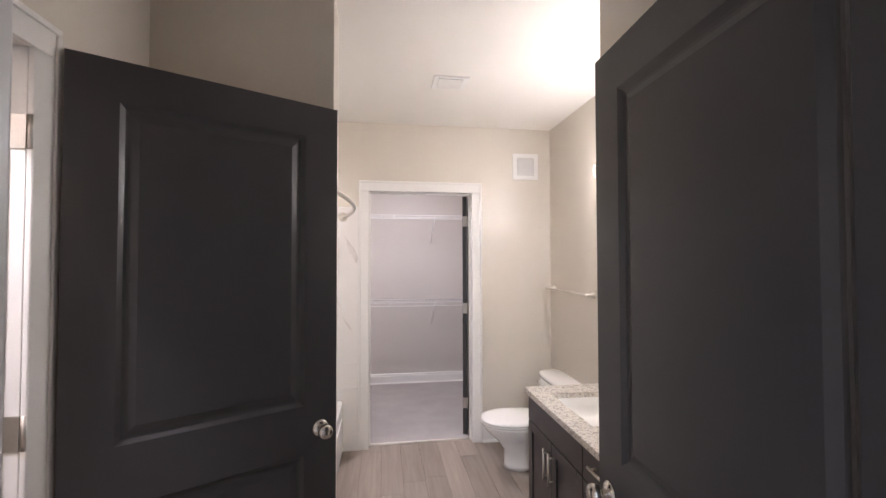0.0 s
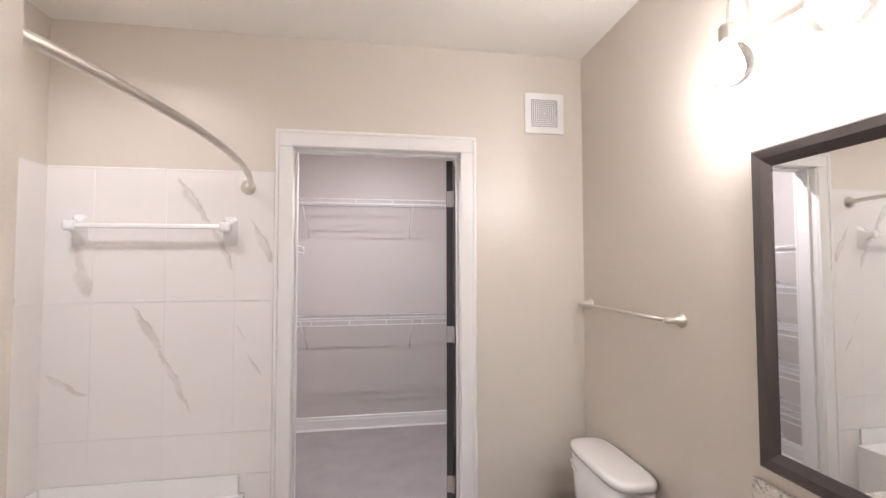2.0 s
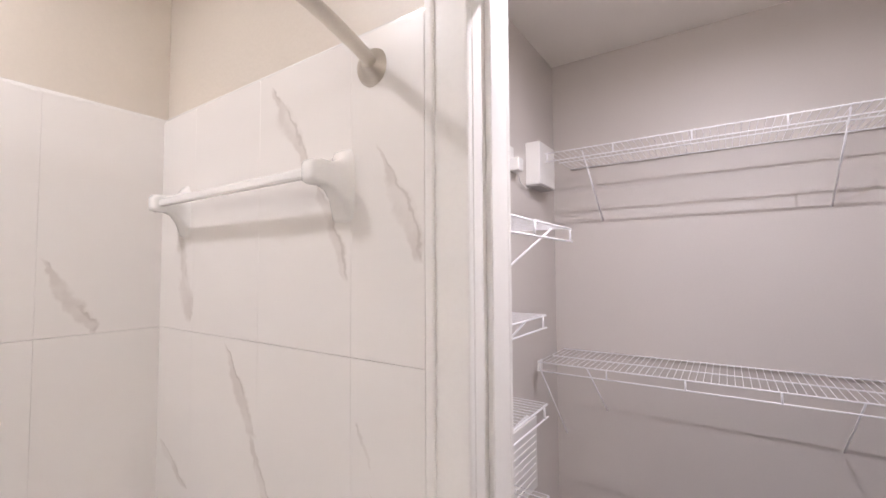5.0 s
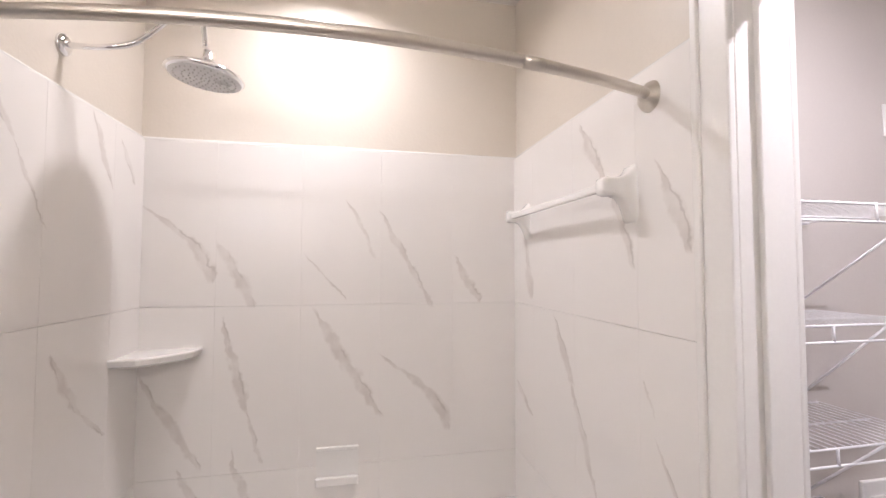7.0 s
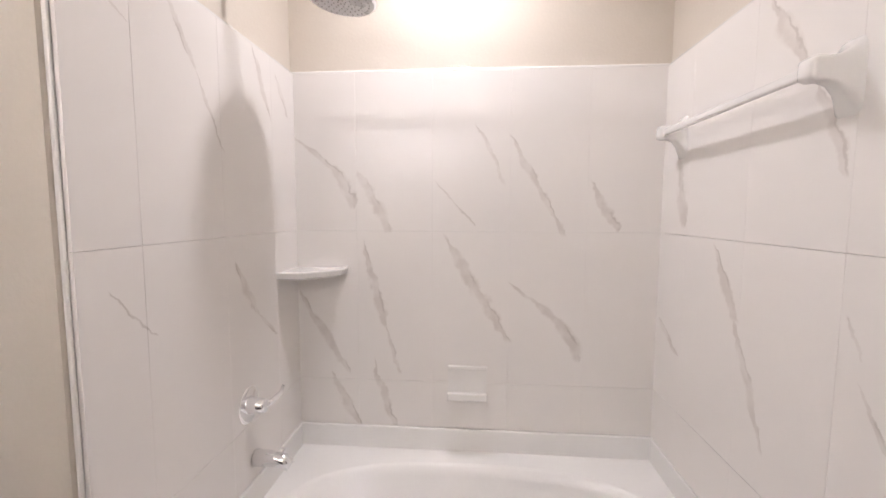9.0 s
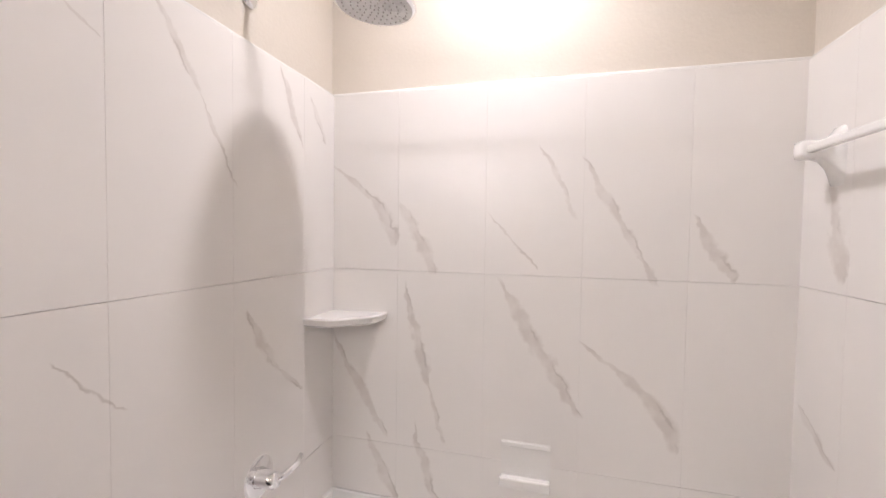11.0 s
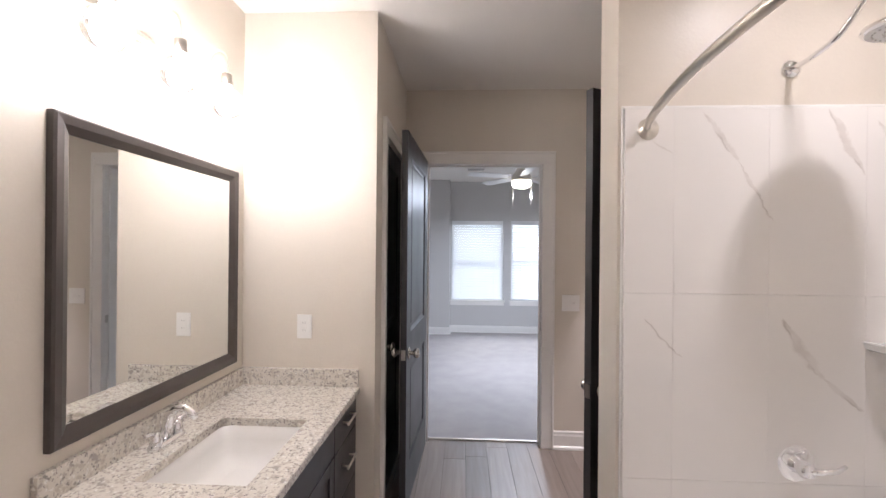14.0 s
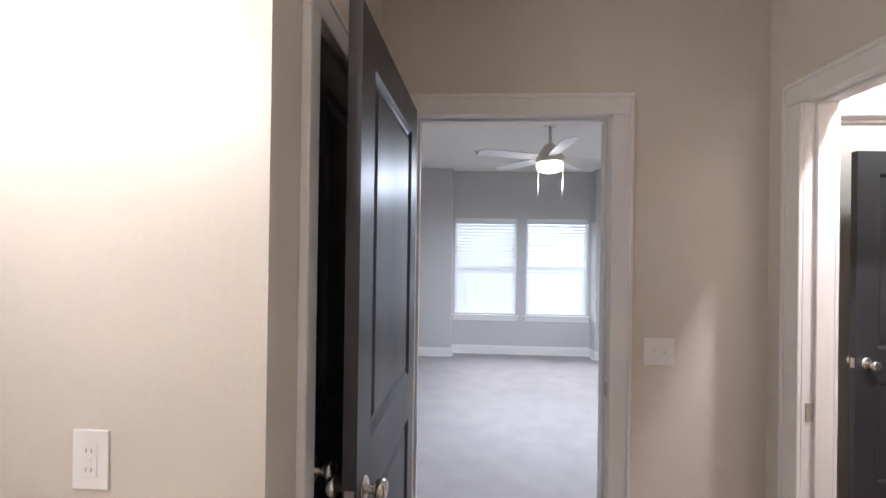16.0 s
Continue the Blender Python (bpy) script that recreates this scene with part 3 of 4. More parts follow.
part("tile_cap", bm_box(-1.088, -0.0855, FY - 0.012, 3.3025, 1.941, 1.953, 0.003, 2), CERAMIC, tf)
part("tile_edge", bm_box(-0.112, -0.104, 1.8125, PY + 0.001, 0.0, 1.953, 0.003, 2), CERAMIC, tp)


for g, m in ((tf, (pose(-0.1448, FY - 0.010, 0.2450), 0.1175, TILE_END)), (tp, (pose(-0.1585, PY, 0.2450, 0, 0, 180), 0.0910, TILE_PLUMB))):
    tile(g, m[1], 0.489, m[0], m[2])


def superellipse(cx, cy, rx, ry, z, n=40, e=2.6):
    out = []
    for k in range(n):
        a = 2 * math.pi * k / n
        c, s = math.cos(a), math.sin(a)
        out.append(Vector((cx + rx * math.copysign(abs(c) ** (2 / e), c), cy + ry * math.copysign(abs(s) ** (2 / e), s), z)))
    return out


def bathtub():
    t = thing("bathtub", "white acrylic alcove bathtub with an oval basin", "bathtub")
    cx, cy, z = -0.645, 2.56, 0.395
    x0, x1, y0, y1 = -1.089, -0.205, 1.826, 3.292
    bm = bmesh.new()
    n = 40
    outer = []
    for p in superellipse(0, 0, 1, 1, z, n, 2.0):
        k = max(abs(p.x), abs(p.y))
        outer.append(Vector((cx + p.x / k * (x1 - x0) / 2 + (x0 + x1) / 2 - cx, (y0 + y1) / 2 + p.y / k * (y1 - y0) / 2, z)))
    rings = [outer, superellipse(cx, cy, 0.345, 0.655, z + 0.002, n), superellipse(cx, cy, 0.330, 0.640, z - 0.006, n), superellipse(cx, cy, 0.318, 0.62, z - 0.04, n),
             superellipse(cx, cy, 0.29, 0.57, z - 0.2, n), superellipse(cx, cy, 0.26, 0.52, z - 0.29, n), superellipse(cx, cy, 0.20, 0.44, z - 0.32, n)]
    vs = [[bm.verts.new(p) for p in r] for r in rings]
    for i, (a, b) in enumerate(zip(vs, vs[1:])):
        for k in range(n):
            bm.faces.new((a[k], a[(k + 1) % n], b[(k + 1) % n], b[k])).smooth = i > 0
    bm.faces.new(vs[-1])
    bmesh.ops.recalc_face_normals(bm, faces=bm.faces)
    part("basin", bm, ACRYLIC, t)
    ap = bm_box(-0.222, -0.203, y0, y1, 0.0, z + 0.001, 0.008, 3)
    bm_box(-0.206, -0.196, y0 + 0.12, y1 - 0.12, 0.06, 0.30, 0.004, 2, ap)
    part("apron", ap, ACRYLIC, t)
    for q in ((-1.090, -1.074, y0 + 0.001, y1 - 0.001), (-1.073, -0.23, y0, y0 + 0.014), (-1.073, -0.23, y1 - 0.014, y1)):
        part("tiling_flange", bm_box(*q, z - 0.01, 0.490, 0.005, 2), ACRYLIC, t)
    part("drain", bm_lathe(((0.0, 0.004), (0.03, 0.004), (0.034, 0.0)), Matrix.Translation((cx, 2.12, 0.075)), 20), CHROME, t, "chrome drain")
    part("overflow_plate", bm_lathe(((0.0, 0.010), (0.03, 0.010), (0.036, 0.0)), Matrix.Translation((-0.66, 1.968, 0.30)) @ aim((0, 1, 0.25)), 20), CHROME, t, "chrome overflow plate")


bathtub()


def curved_rod():
    r = thing("shower_curtain_rod", "curved brushed nickel shower curtain rod", "curtain rod")
    pts = []
    for k in range(33):
        u = k / 32
        pts.append((-0.184 - 0.02 * u + ROD_BOW * math.sin(math.pi * u) ** 0.8, 1.83 + u * (3.285 - 1.83), 1.87))
    part("rod", bm_tube(pts, 0.0125, 14), NICKEL, r)
    prof = ((0.0, 0.0), (0.036, 0.0), (0.038, 0.006), (0.034, 0.014), (0.020, 0.022), (0.016, 0.034), (0.0, 0.036))
    part("flange", bm_lathe(prof, Matrix.Translation((-0.186, PY + 0.001, 1.87)) @ aim((0.25, 1, 0))), NICKEL, r)
    part("flange", bm_lathe(prof, Matrix.Translation((-0.206, FY - 0.012, 1.87)) @ aim((0.25, -1, 0))), NICKEL, r)
    part("coupling", bm_tube([pts[24], pts[25]], 0.0135, 14), NICKEL, r)


ROD_BOW = 0.120
curved_rod()


def shower():
    s = thing("shower_fixture", "chrome rain shower head on a curved arm", "shower head")
    fx, fz = -0.665, 2.075
    part("escutcheon", bm_lathe(((0.0, 0.014), (0.018, 0.013), (0.029, 0.006), (0.031, 0.0), (0.0, 0.0)), Matrix.Translation((fx, PY - 0.0095, fz)) @ aim((0, 1, 0))), CHROME, s)
    ctrl = [(fx, PY - 0.005, fz), (fx - 0.005, 1.90, fz + 0.005), (fx - 0.012, 1.98, fz + 0.03), (fx - 0.022, 2.035, fz + 0.085), (fx - 0.032, 2.075, fz + 0.135), (fx - 0.042, 2.115, fz + 0.15), (fx - 0.052, 2.142, fz + 0.13), (fx - 0.058, 2.150, fz + 0.048)]
    pts = []
    for i in range(len(ctrl) - 1):
        p0, p1, p2, p3 = (Vector(ctrl[max(0, min(len(ctrl) - 1, j))]) for j in (i - 1, i, i + 1, i + 2))
        for q in range(5):
            u = q / 5
            pts.append(0.5 * ((2 * p1) + (p2 - p0) * u + (2 * p0 - 5 * p1 + 4 * p2 - p3) * u * u + (3 * p1 - p0 - 3 * p2 + p3) * u ** 3))
    part("arm", bm_tube(pts, 0.0085, 12), CHROME, s)
    m = Matrix.Translation((fx - 0.060, 2.152, 2.050)) @ Euler((radians(-5), 0, 0)).to_matrix().to_4x4()
    head = part("head", bm_lathe(((0.0, 0.075), (0.013, 0.075), (0.014, 0.055), (0.020, 0.045), (0.036, 0.030), (0.078, 0.013), (0.107, 0.002), (0.110, -0.006), (0.105, -0.012), (0.099, -0.013)), m, 40), CHROME, s)
    part("spray_face", bm_lathe(((0.0, -0.0135), (0.099, -0.0135), (0.099, -0.012)), m, 40), mat("spray_plate", (0.72, 0.71, 0.70), 0.3), head, "pale spray plate")
    bm = bmesh.new()
    for ring, count in ((0.012, 6), (0.028, 10), (0.044, 16), (0.062, 22), (0.084, 30)):
        for k in range(count):
            a = 2 * math.pi * (k + ring * 40) / count
            c = m @ Vector((ring * math.cos(a), ring * math.sin(a), -0.0135))
            bm_box(c.x - 0.0016, c.x + 0.0016, c.y - 0.0016, c.y + 0.0016, c.z - 0.003, c.z + 0.002, bm=bm)
    part("nozzles", bm, GREYBAR, head, "small grey rubber nozzles")

    v = thing("shower_valve", "chrome shower valve with a lever handle", "valve")
    m = Matrix.Translation((-0.677, PY, 0.757)) @ aim((0, 1, 0))
    part("escutcheon", bm_lathe(((0.0, 0.012), (0.05, 0.012), (0.074, 0.007), (0.080, 0.0), (0.0, 0.0)), m, 36), CHROME, v)
    part("hub", bm_lathe(((0.0, 0.070), (0.018, 0.070), (0.024, 0.062), (0.025, 0.030), (0.030, 0.011)), m, 24), CHROME, v)
    part("lever", bm_tube([(-0.677, PY + 0.055, 0.757), (-0.700, PY + 0.075, 0.762), (-0.745, PY + 0.085, 0.772), (-0.775, PY + 0.080, 0.785)], [0.012, 0.010, 0.008, 0.006], 12), CHROME, v)
    f = thing("tub_spout", "chrome bathtub spout below the shower valve", "spout")
    part("spout", bm_tube([(-0.70, PY, 0.562), (-0.70, PY + 0.06, 0.562), (-0.70, PY + 0.11, 0.556), (-0.70, PY + 0.135, 0.540)], [0.030, 0.026, 0.024, 0.021], 20), CHROME, f)
    part("diverter_knob", bm_tube([(-0.70, PY + 0.110, 0.575), (-0.70, PY + 0.110, 0.600)], [0.005, 0.008], 12), CHROME, f)


shower()


def corner_shelf():
    bm = bmesh.new()
    n = 14
    arc = [(0.205 * math.cos(a) ** 0.62, 0.225 * math.sin(a) ** 0.62) for a in (math.pi / 2 * k / n for k in range(n))] + [(0.0, 0.225)]
    arc = [(x * min(1.0, 1.42 / (x / 0.205 + y / 0.225)), y * min(1.0, 1.42 / (x / 0.205 + y / 0.225))) for x, y in arc]
    rings = []
    for z, k in ((1.135, 0.90), (1.143, 0.97), (1.162, 1.0), (1.168, 0.985), (1.162, 0.95)):
        rings.append([Vector((TX + 0.001, PY + 0.001, z))] + [Vector((TX + 0.001 + x * k, PY + 0.001 + y * k, z)) for x, y in arc])
    bm_loft(rings, True, bm, False)
    ob = finish("corner_shelf", bm, CERAMIC)
    tagged(ob, "white ceramic quarter-round corner shelf on the tiles", "shelf")


corner_shelf()


def soap_dish():
    d = thing("soap_dish", "white ceramic soap dish set in the tile wall", "soap dish")
    y0, y1, z0, z1 = 2.462, 2.622, 0.635, 0.762
    bm = bmesh.new()
    bm_box(TX + 0.002, TX + 0.014, y0, y1, z0, z1, bm=bm)
    bm_box(TX + 0.0145, TX + 0.020, y0, y1, z1 - 0.016, z1, 0.002, 1, bm)
    part("back", bm, CERAMIC, d)
    tr = bm_box(TX + 0.0145, TX + 0.070, y0, y1, z0, z0 + 0.016, 0.005, 2)
    bm_box(TX + 0.060, TX + 0.072, y0, y1, z0, z0 + 0.034, 0.005, 2, tr)
    part("tray", tr, CERAMIC, d)


soap_dish()


def ceramic_towel_bar():
    t = thing("towel_bar", "white ceramic towel bar on the tile wall", "towel bar")
    zb, ends = 1.668, (-0.940, -0.288)
    for x in ends:
        rings = []
        for d, w, h, rise in ((0.0, 0.036, 0.078, -0.018), (0.007, 0.036, 0.078, -0.018), (0.013, 0.031, 0.066, -0.015), (0.026, 0.023, 0.044, -0.008),
                              (0.044, 0.019, 0.028, -0.002), (0.062, 0.021, 0.023, 0.0), (0.080, 0.023, 0.024, 0.0), (0.092, 0.021, 0.021, 0.0), (0.096, 0.014, 0.014, 0.0)):
            rings.append([Vector((p.x, FY - 0.0105 - d, p.y)) for p in superellipse(x, zb + rise, w, h, 0, 24, 5)])
        part("post", bm_loft(rings), CERAMIC, t)
    part("bar", bm_box(ends[0] + 0.012, ends[1] - 0.012, FY - 0.0955, FY - 0.0775, zb - 0.010, zb + 0.010, 0.004, 2), CERAMIC, t, "translucent white towel rail")


ceramic_towel_bar()


# ---- vanity ----
VX, VY0, VY1, CZ = 0.962, 1.2035, 2.245, 0.77


def bar_pull(parent, p, axis, length=0.13):
    ax = Vector(axis)
    p = Vector(p)
    a, b = p - ax * length / 2, p + ax * length / 2
    bm = bm_tube([a + Vector((-0.03, 0, 0)), b + Vector((-0.03, 0, 0))], 0.0055, 12)
    for q in (p - ax * length * 0.36, p + ax * length * 0.36):
        bm_tube([q + Vector((0.001, 0, 0)), q + Vector((-0.03, 0, 0))], 0.0045, 10, bm)
    part("handle", bm, NICKEL, parent, "brushed nickel bar pull")


def shaker(name, parent, y0, y1, z0, z1, plain=False):
    x = VX + 0.018
    bm = bmesh.new()
    if plain:
        bm_box(x - 0.018, x - 0.001, y0, y1, z0, z1, 0.002, 2, bm)
    else:
        w = 0.055
        for a in ((y0, y0 + w, z0, z1), (y1 - w, y1, z0, z1), (y0 + w, y1 - w, z0, z0 + w), (y0 + w, y1 - w, z1 - w, z1)):
            bm_box(x - 0.018, x - 0.001, *a, 0.0015, 1, bm)
        bm_box(x - 0.010, x - 0.001, y0 + w - 0.002, y1 - w + 0.002, z0 + w - 0.002, z1 - w + 0.002, bm=bm)
    return part(name, bm, CAB, parent)


van = thing("vanity_cabinet", "espresso brown bathroom vanity cabinet with doors and drawers", "cabinet")
bx = bm_box(VX + 0.018, 1.551, VY0 + 0.001, VY1 - 0.012, 0.09, 0.595, 0.001, 1)
for q in ((VX + 0.018, 1.551, VY1 - 0.030, VY1 - 0.012), (VX + 0.018, 1.551, VY0 + 0.001, VY0 + 0.019), (VX + 0.018, VX + 0.036, VY0 + 0.0195, VY1 - 0.0305)):
    bm_box(*q, 0.5955, CZ - 0.031, bm=bx)
bm_box(VX + 0.07, 1.551, VY0 + 0.001, VY1 - 0.012, 0.0, 0.0895, bm=bx)
part("body", bx, CAB, van)
ysplit, ytop = 1.555, 0.590
mid = (ysplit + VY1 - 0.012) / 2
shaker("false_front", van, ysplit + 0.004, VY1 - 0.016, ytop + 0.004, CZ - 0.036, True)
d1 = shaker("door", van, mid + 0.002, VY1 - 0.016, 0.10, ytop - 0.002)
d2 = shaker("door", van, ysplit + 0.004, mid - 0.002, 0.10, ytop - 0.002)
bar_pull(d1, (VX, mid + 0.032, 0.47), (0, 0, 1), 0.16)
bar_pull(d2, (VX, mid - 0.032, 0.47), (0, 0, 1), 0.16)
for z0, z1 in ((0.590, CZ - 0.036), (0.350, 0.586), (0.10, 0.346)):
    dr = shaker("drawer", van, VY0 + 0.006, ysplit - 0.002, z0, z1, True)
    bar_pull(dr, (VX, (VY0 + ysplit) / 2, (z0 + z1) / 2 + 0.02), (0, 1, 0), 0.15)

top = thing("countertop", "speckled grey-beige granite vanity countertop with backsplash", "countertop")
SX0, SX1, SY0, SY1 = 1.050, 1.395, 1.630, 2.100
bm = bmesh.new()
for a in ((0.945, SX0, VY0, VY1), (SX1, 1.5515, VY0, VY1), (SX0, SX1, VY0, SY0), (SX0, SX1, SY1, VY1)):
    bm_box(a[0], a[1], a[2], a[3], CZ - 0.030, CZ, bm=bm)
bmesh.ops.remove_doubles(bm, verts=bm.verts, dist=0.0002)
part("slab", bm, GRANITE, top)
part("edge", bm_box(0.9425, 0.9455, VY0, VY1, CZ - 0.030, CZ - 0.001, 0.001, 1), GRANITE, top)
part("backsplash", bm_box(1.532, 1.5515, VY0 + 0.021, VY1, CZ + 0.0005, CZ + 0.085, 0.002, 2), GRANITE, top)
part("backsplash", bm_box(0.950, 1.5515, VY0 + 0.0005, VY0 + 0.020, CZ + 0.0005, CZ + 0.085, 0.002, 2), GRANITE, top)

sk = thing("sink", "white rectangular undermount ceramic sink", "sink")
cx, cy = (SX0 + SX1) / 2, (SY0 + SY1) / 2
rings = [superellipse(cx, cy, (SX1 - SX0) / 2 + 0.006 - i, (SY1 - SY0) / 2 + 0.006 - i, CZ - 0.031 - d, 44, 9) for i, d in ((0.0, 0.0), (0.006, 0.004), (0.012, 0.05), (0.024, 0.095), (0.05, 0.118), (0.10, 0.125))]
bm = bmesh.new()
vs = [[bm.verts.new(p) for p in r] for r in rings]
for a, b in zip(vs, vs[1:]):
    for k in range(44):
        bm.faces.new((a[k], a[(k + 1) % 44], b[(k + 1) % 44], b[k])).smooth = True
bm.faces.new(vs[-1])
bmesh.ops.recalc_face_normals(bm, faces=bm.faces)
part("bowl", bm, CERAMIC, sk)
part("drain", bm_lathe(((0.0, 0.006), (0.018, 0.006), (0.024, 0.0)), Matrix.Translation((cx, cy, CZ - 0.1555)), 20), CHROME, sk, "chrome pop-up drain")


def faucet():
    f = thing("faucet", "chrome two-handle centerset bathroom faucet", "faucet")
    fx, fy = 1.468, 1.855
    b = superellipse(fx, fy, 0.027, 0.080, CZ + 0.0006, 32, 3)
    rings = [b, superellipse(fx, fy, 0.027, 0.080, CZ + 0.012, 32, 3), superellipse(fx, fy, 0.020, 0.072, CZ + 0.020, 32, 3)]
    part("base", bm_loft(rings), CHROME, f)
    pts = [(fx, fy, CZ + 0.018), (fx - 0.002, fy, CZ + 0.065), (fx - 0.012, fy, CZ + 0.100), (fx - 0.035, fy, CZ + 0.122), (fx - 0.065, fy, CZ + 0.124), (fx - 0.090, fy, CZ + 0.108), (fx - 0.102, fy, CZ + 0.086)]
    part("spout", bm_tube(pts, [0.019, 0.017, 0.0155, 0.0145, 0.0135, 0.0125, 0.012], 16), CHROME, f)
    for s in (-1, 1):
        h = part("handle", bm_lathe(((0.021, 0.0), (0.020, 0.015), (0.016, 0.032), (0.010, 0.042), (0.0, 0.044)), Matrix.Translation((fx, fy + s * 0.052, CZ + 0.016)), 20), CHROME, f)
        part("lever", bm_tube([(fx, fy + s * 0.052, CZ + 0.052), (fx, fy + s * 0.075, CZ + 0.062), (fx - 0.004, fy + s * 0.108, CZ + 0.066)], [0.008, 0.007, 0.0055], 10), CHROME, h)
    part("lift_rod", bm_tube([(fx + 0.024, fy, CZ + 0.015), (fx + 0.024, fy, CZ + 0.075)], 0.0025, 8), CHROME, f)


faucet()


def mirror():
    m = thing("mirror", "rectangular wall mirror in a wide dark bronze frame", "mirror")
    y0, y1, z0, z1, w = 1.290, 2.212, 0.900, 1.826, 0.055
    xw = 1.5515
    prof = ((0.0, 0.0), (0.0, 0.020), (0.006, 0.026), (0.030, 0.022), (w - 0.008, 0.014), (w, 0.010), (w, 0.0))
    cor = ((y0, z0, 1, 1), (y1, z0, -1, 1), (y1, z1, -1, -1), (y0, z1, 1, -1))
    for k in range(4):
        bm = bmesh.new()
        rings = []
        for cyy, czz, sy, sz in (cor[k], cor[(k + 1) % 4]):
            rings.append([Vector((xw - d, cyy + sy * i, czz + sz * i)) for i, d in prof])
        bm_loft(rings, True, bm, False)
        part("frame_side", bm, FRAME, m, "dark bronze mitred frame moulding")
    part("glass", bm_box(xw - 0.008, xw - 0.002, y0 + w - 0.004, y1 - w + 0.004, z0 + w - 0.004, z1 - w + 0.004), MIRROR, m, "silvered mirror glass")


mirror()


def vanity_light():
    v = thing("vanity_light", "brushed nickel three-globe vanity light, lit", "wall lamp")
    xw, zb, yc = 1.551, 2.145, 1.875
    part("backplate", bm_lathe(((0.0, 0.022), (0.040, 0.020), (0.056, 0.010), (0.058, 0.0), (0.0, 0.0)), Matrix.Translation((xw, yc, zb)) @ aim((-1, 0, 0)), 32), NICKEL, v)
    part("stem", bm_tube([(xw - 0.015, yc, zb), (xw - 0.055, yc, zb)], 0.010, 12), NICKEL, v)
    part("bar", bm_box(xw - 0.066, xw - 0.046, yc - 0.330, yc + 0.330, zb - 0.010, zb + 0.010, 0.002, 1), NICKEL, v)
    for y in (2.168, 1.870, 1.582):
        pts = [(xw - 0.056, y, zb + 0.008), (xw - 0.056, y, zb + 0.07)]
        for k in range(1, 12):
            a = math.pi * k / 12
            pts.append((xw - 0.093 + 0.037 * math.cos(a), y, zb + 0.08 + 0.055 * math.sin(a)))
        pts += [(xw - 0.130, y, zb + 0.07), (xw - 0.130, y, zb + 0.02)]
        part("gooseneck", bm_tube(pts, 0.0045, 10), NICKEL, v)
        part("socket", bm_lathe(((0.0, 0.035), (0.020, 0.035), (0.022, 0.030), (0.022, -0.010), (0.018, -0.014), (0.0, -0.014)), Matrix.Translation((xw - 0.130, y, zb)), 20), NICKEL, v)
        gm = Matrix.Translation((xw - 0.130, y, zb - 0.085))
        prof = [(0.020, 0.062)] + [(0.064 * math.sin(a), 0.064 * math.cos(a)) for a in (math.pi * k / 16 for k in range(2, 16))] + [(0.0, -0.064)]
        inner = [(r * 0.97, h * 0.97) for r, h in prof]
        g = part("globe", bm_lathe(prof + inner[::-1], gm, 28), GLASS, v, "clear glass globe shade")
        g.visible_shadow = False
        part("bulb", bm_lathe(((0.0, 0.06), (0.012, 0.06), (0.014, 0.035), (0.024, 0.015), (0.030, -0.006), (0.026, -0.026), (0.014, -0.037), (0.0, -0.040)), gm, 20), BULBMAT, v, "glowing white light bulb")


vanity_light()


def plate(label, centre, n, up_w=0.075, kind="outlet"):
    """A cover plate on a wall; n is the wall's normal (0, 1, 0)."""
    p = thing("wall_plate" if kind == "outlet" else "light_switch", label, "outlet" if kind == "outlet" else "switch", centre)
    hw, hh = up_w / 2, 0.060
    part("plate", bm_box(-hw, hw, 0.0005, 0.006, -hh, hh, 0.002, 2), PLASTIC, p)
    if kind == "outlet":
        part("insert", bm_box(-0.017, 0.017, 0.006, 0.0085, -0.034, 0.034, 0.001, 1), PLASTIC, p)
        for z in (-0.019, 0.019):
            b = bm_box(-0.007, -0.0045, 0.0083, 0.0092, z - 0.004, z + 0.005)
            bm_box(0.0045, 0.007, 0.0083, 0.0092, z - 0.004, z + 0.005, bm=b)
            part("slot", b, GREYBAR, p)
        part("button", bm_box(-0.006, 0.006, 0.0085, 0.0095, -0.004, 0.004), PLASTIC, p)
    else:
        for x in (-0.023, 0.023):
            part("toggle_plate", bm_box(x - 0.006, x + 0.006, 0.006, 0.0075, -0.012, 0.012), PLASTIC, p)
            part("toggle", bm_tube([(x, 0.006, 0.0), (x + 0.002, 0.017, -0.008 if x < 0 else 0.008)], [0.0045, 0.003], 8), PLASTIC, p)
    return p


plate("white outlet cover plate on the beige wall above the counter", (1.229, 1.203, 1.064), 1)
plate("white double light switch plate on the beige wall", (-0.358, 0.15, 1.072), 1, 0.128, "switch")


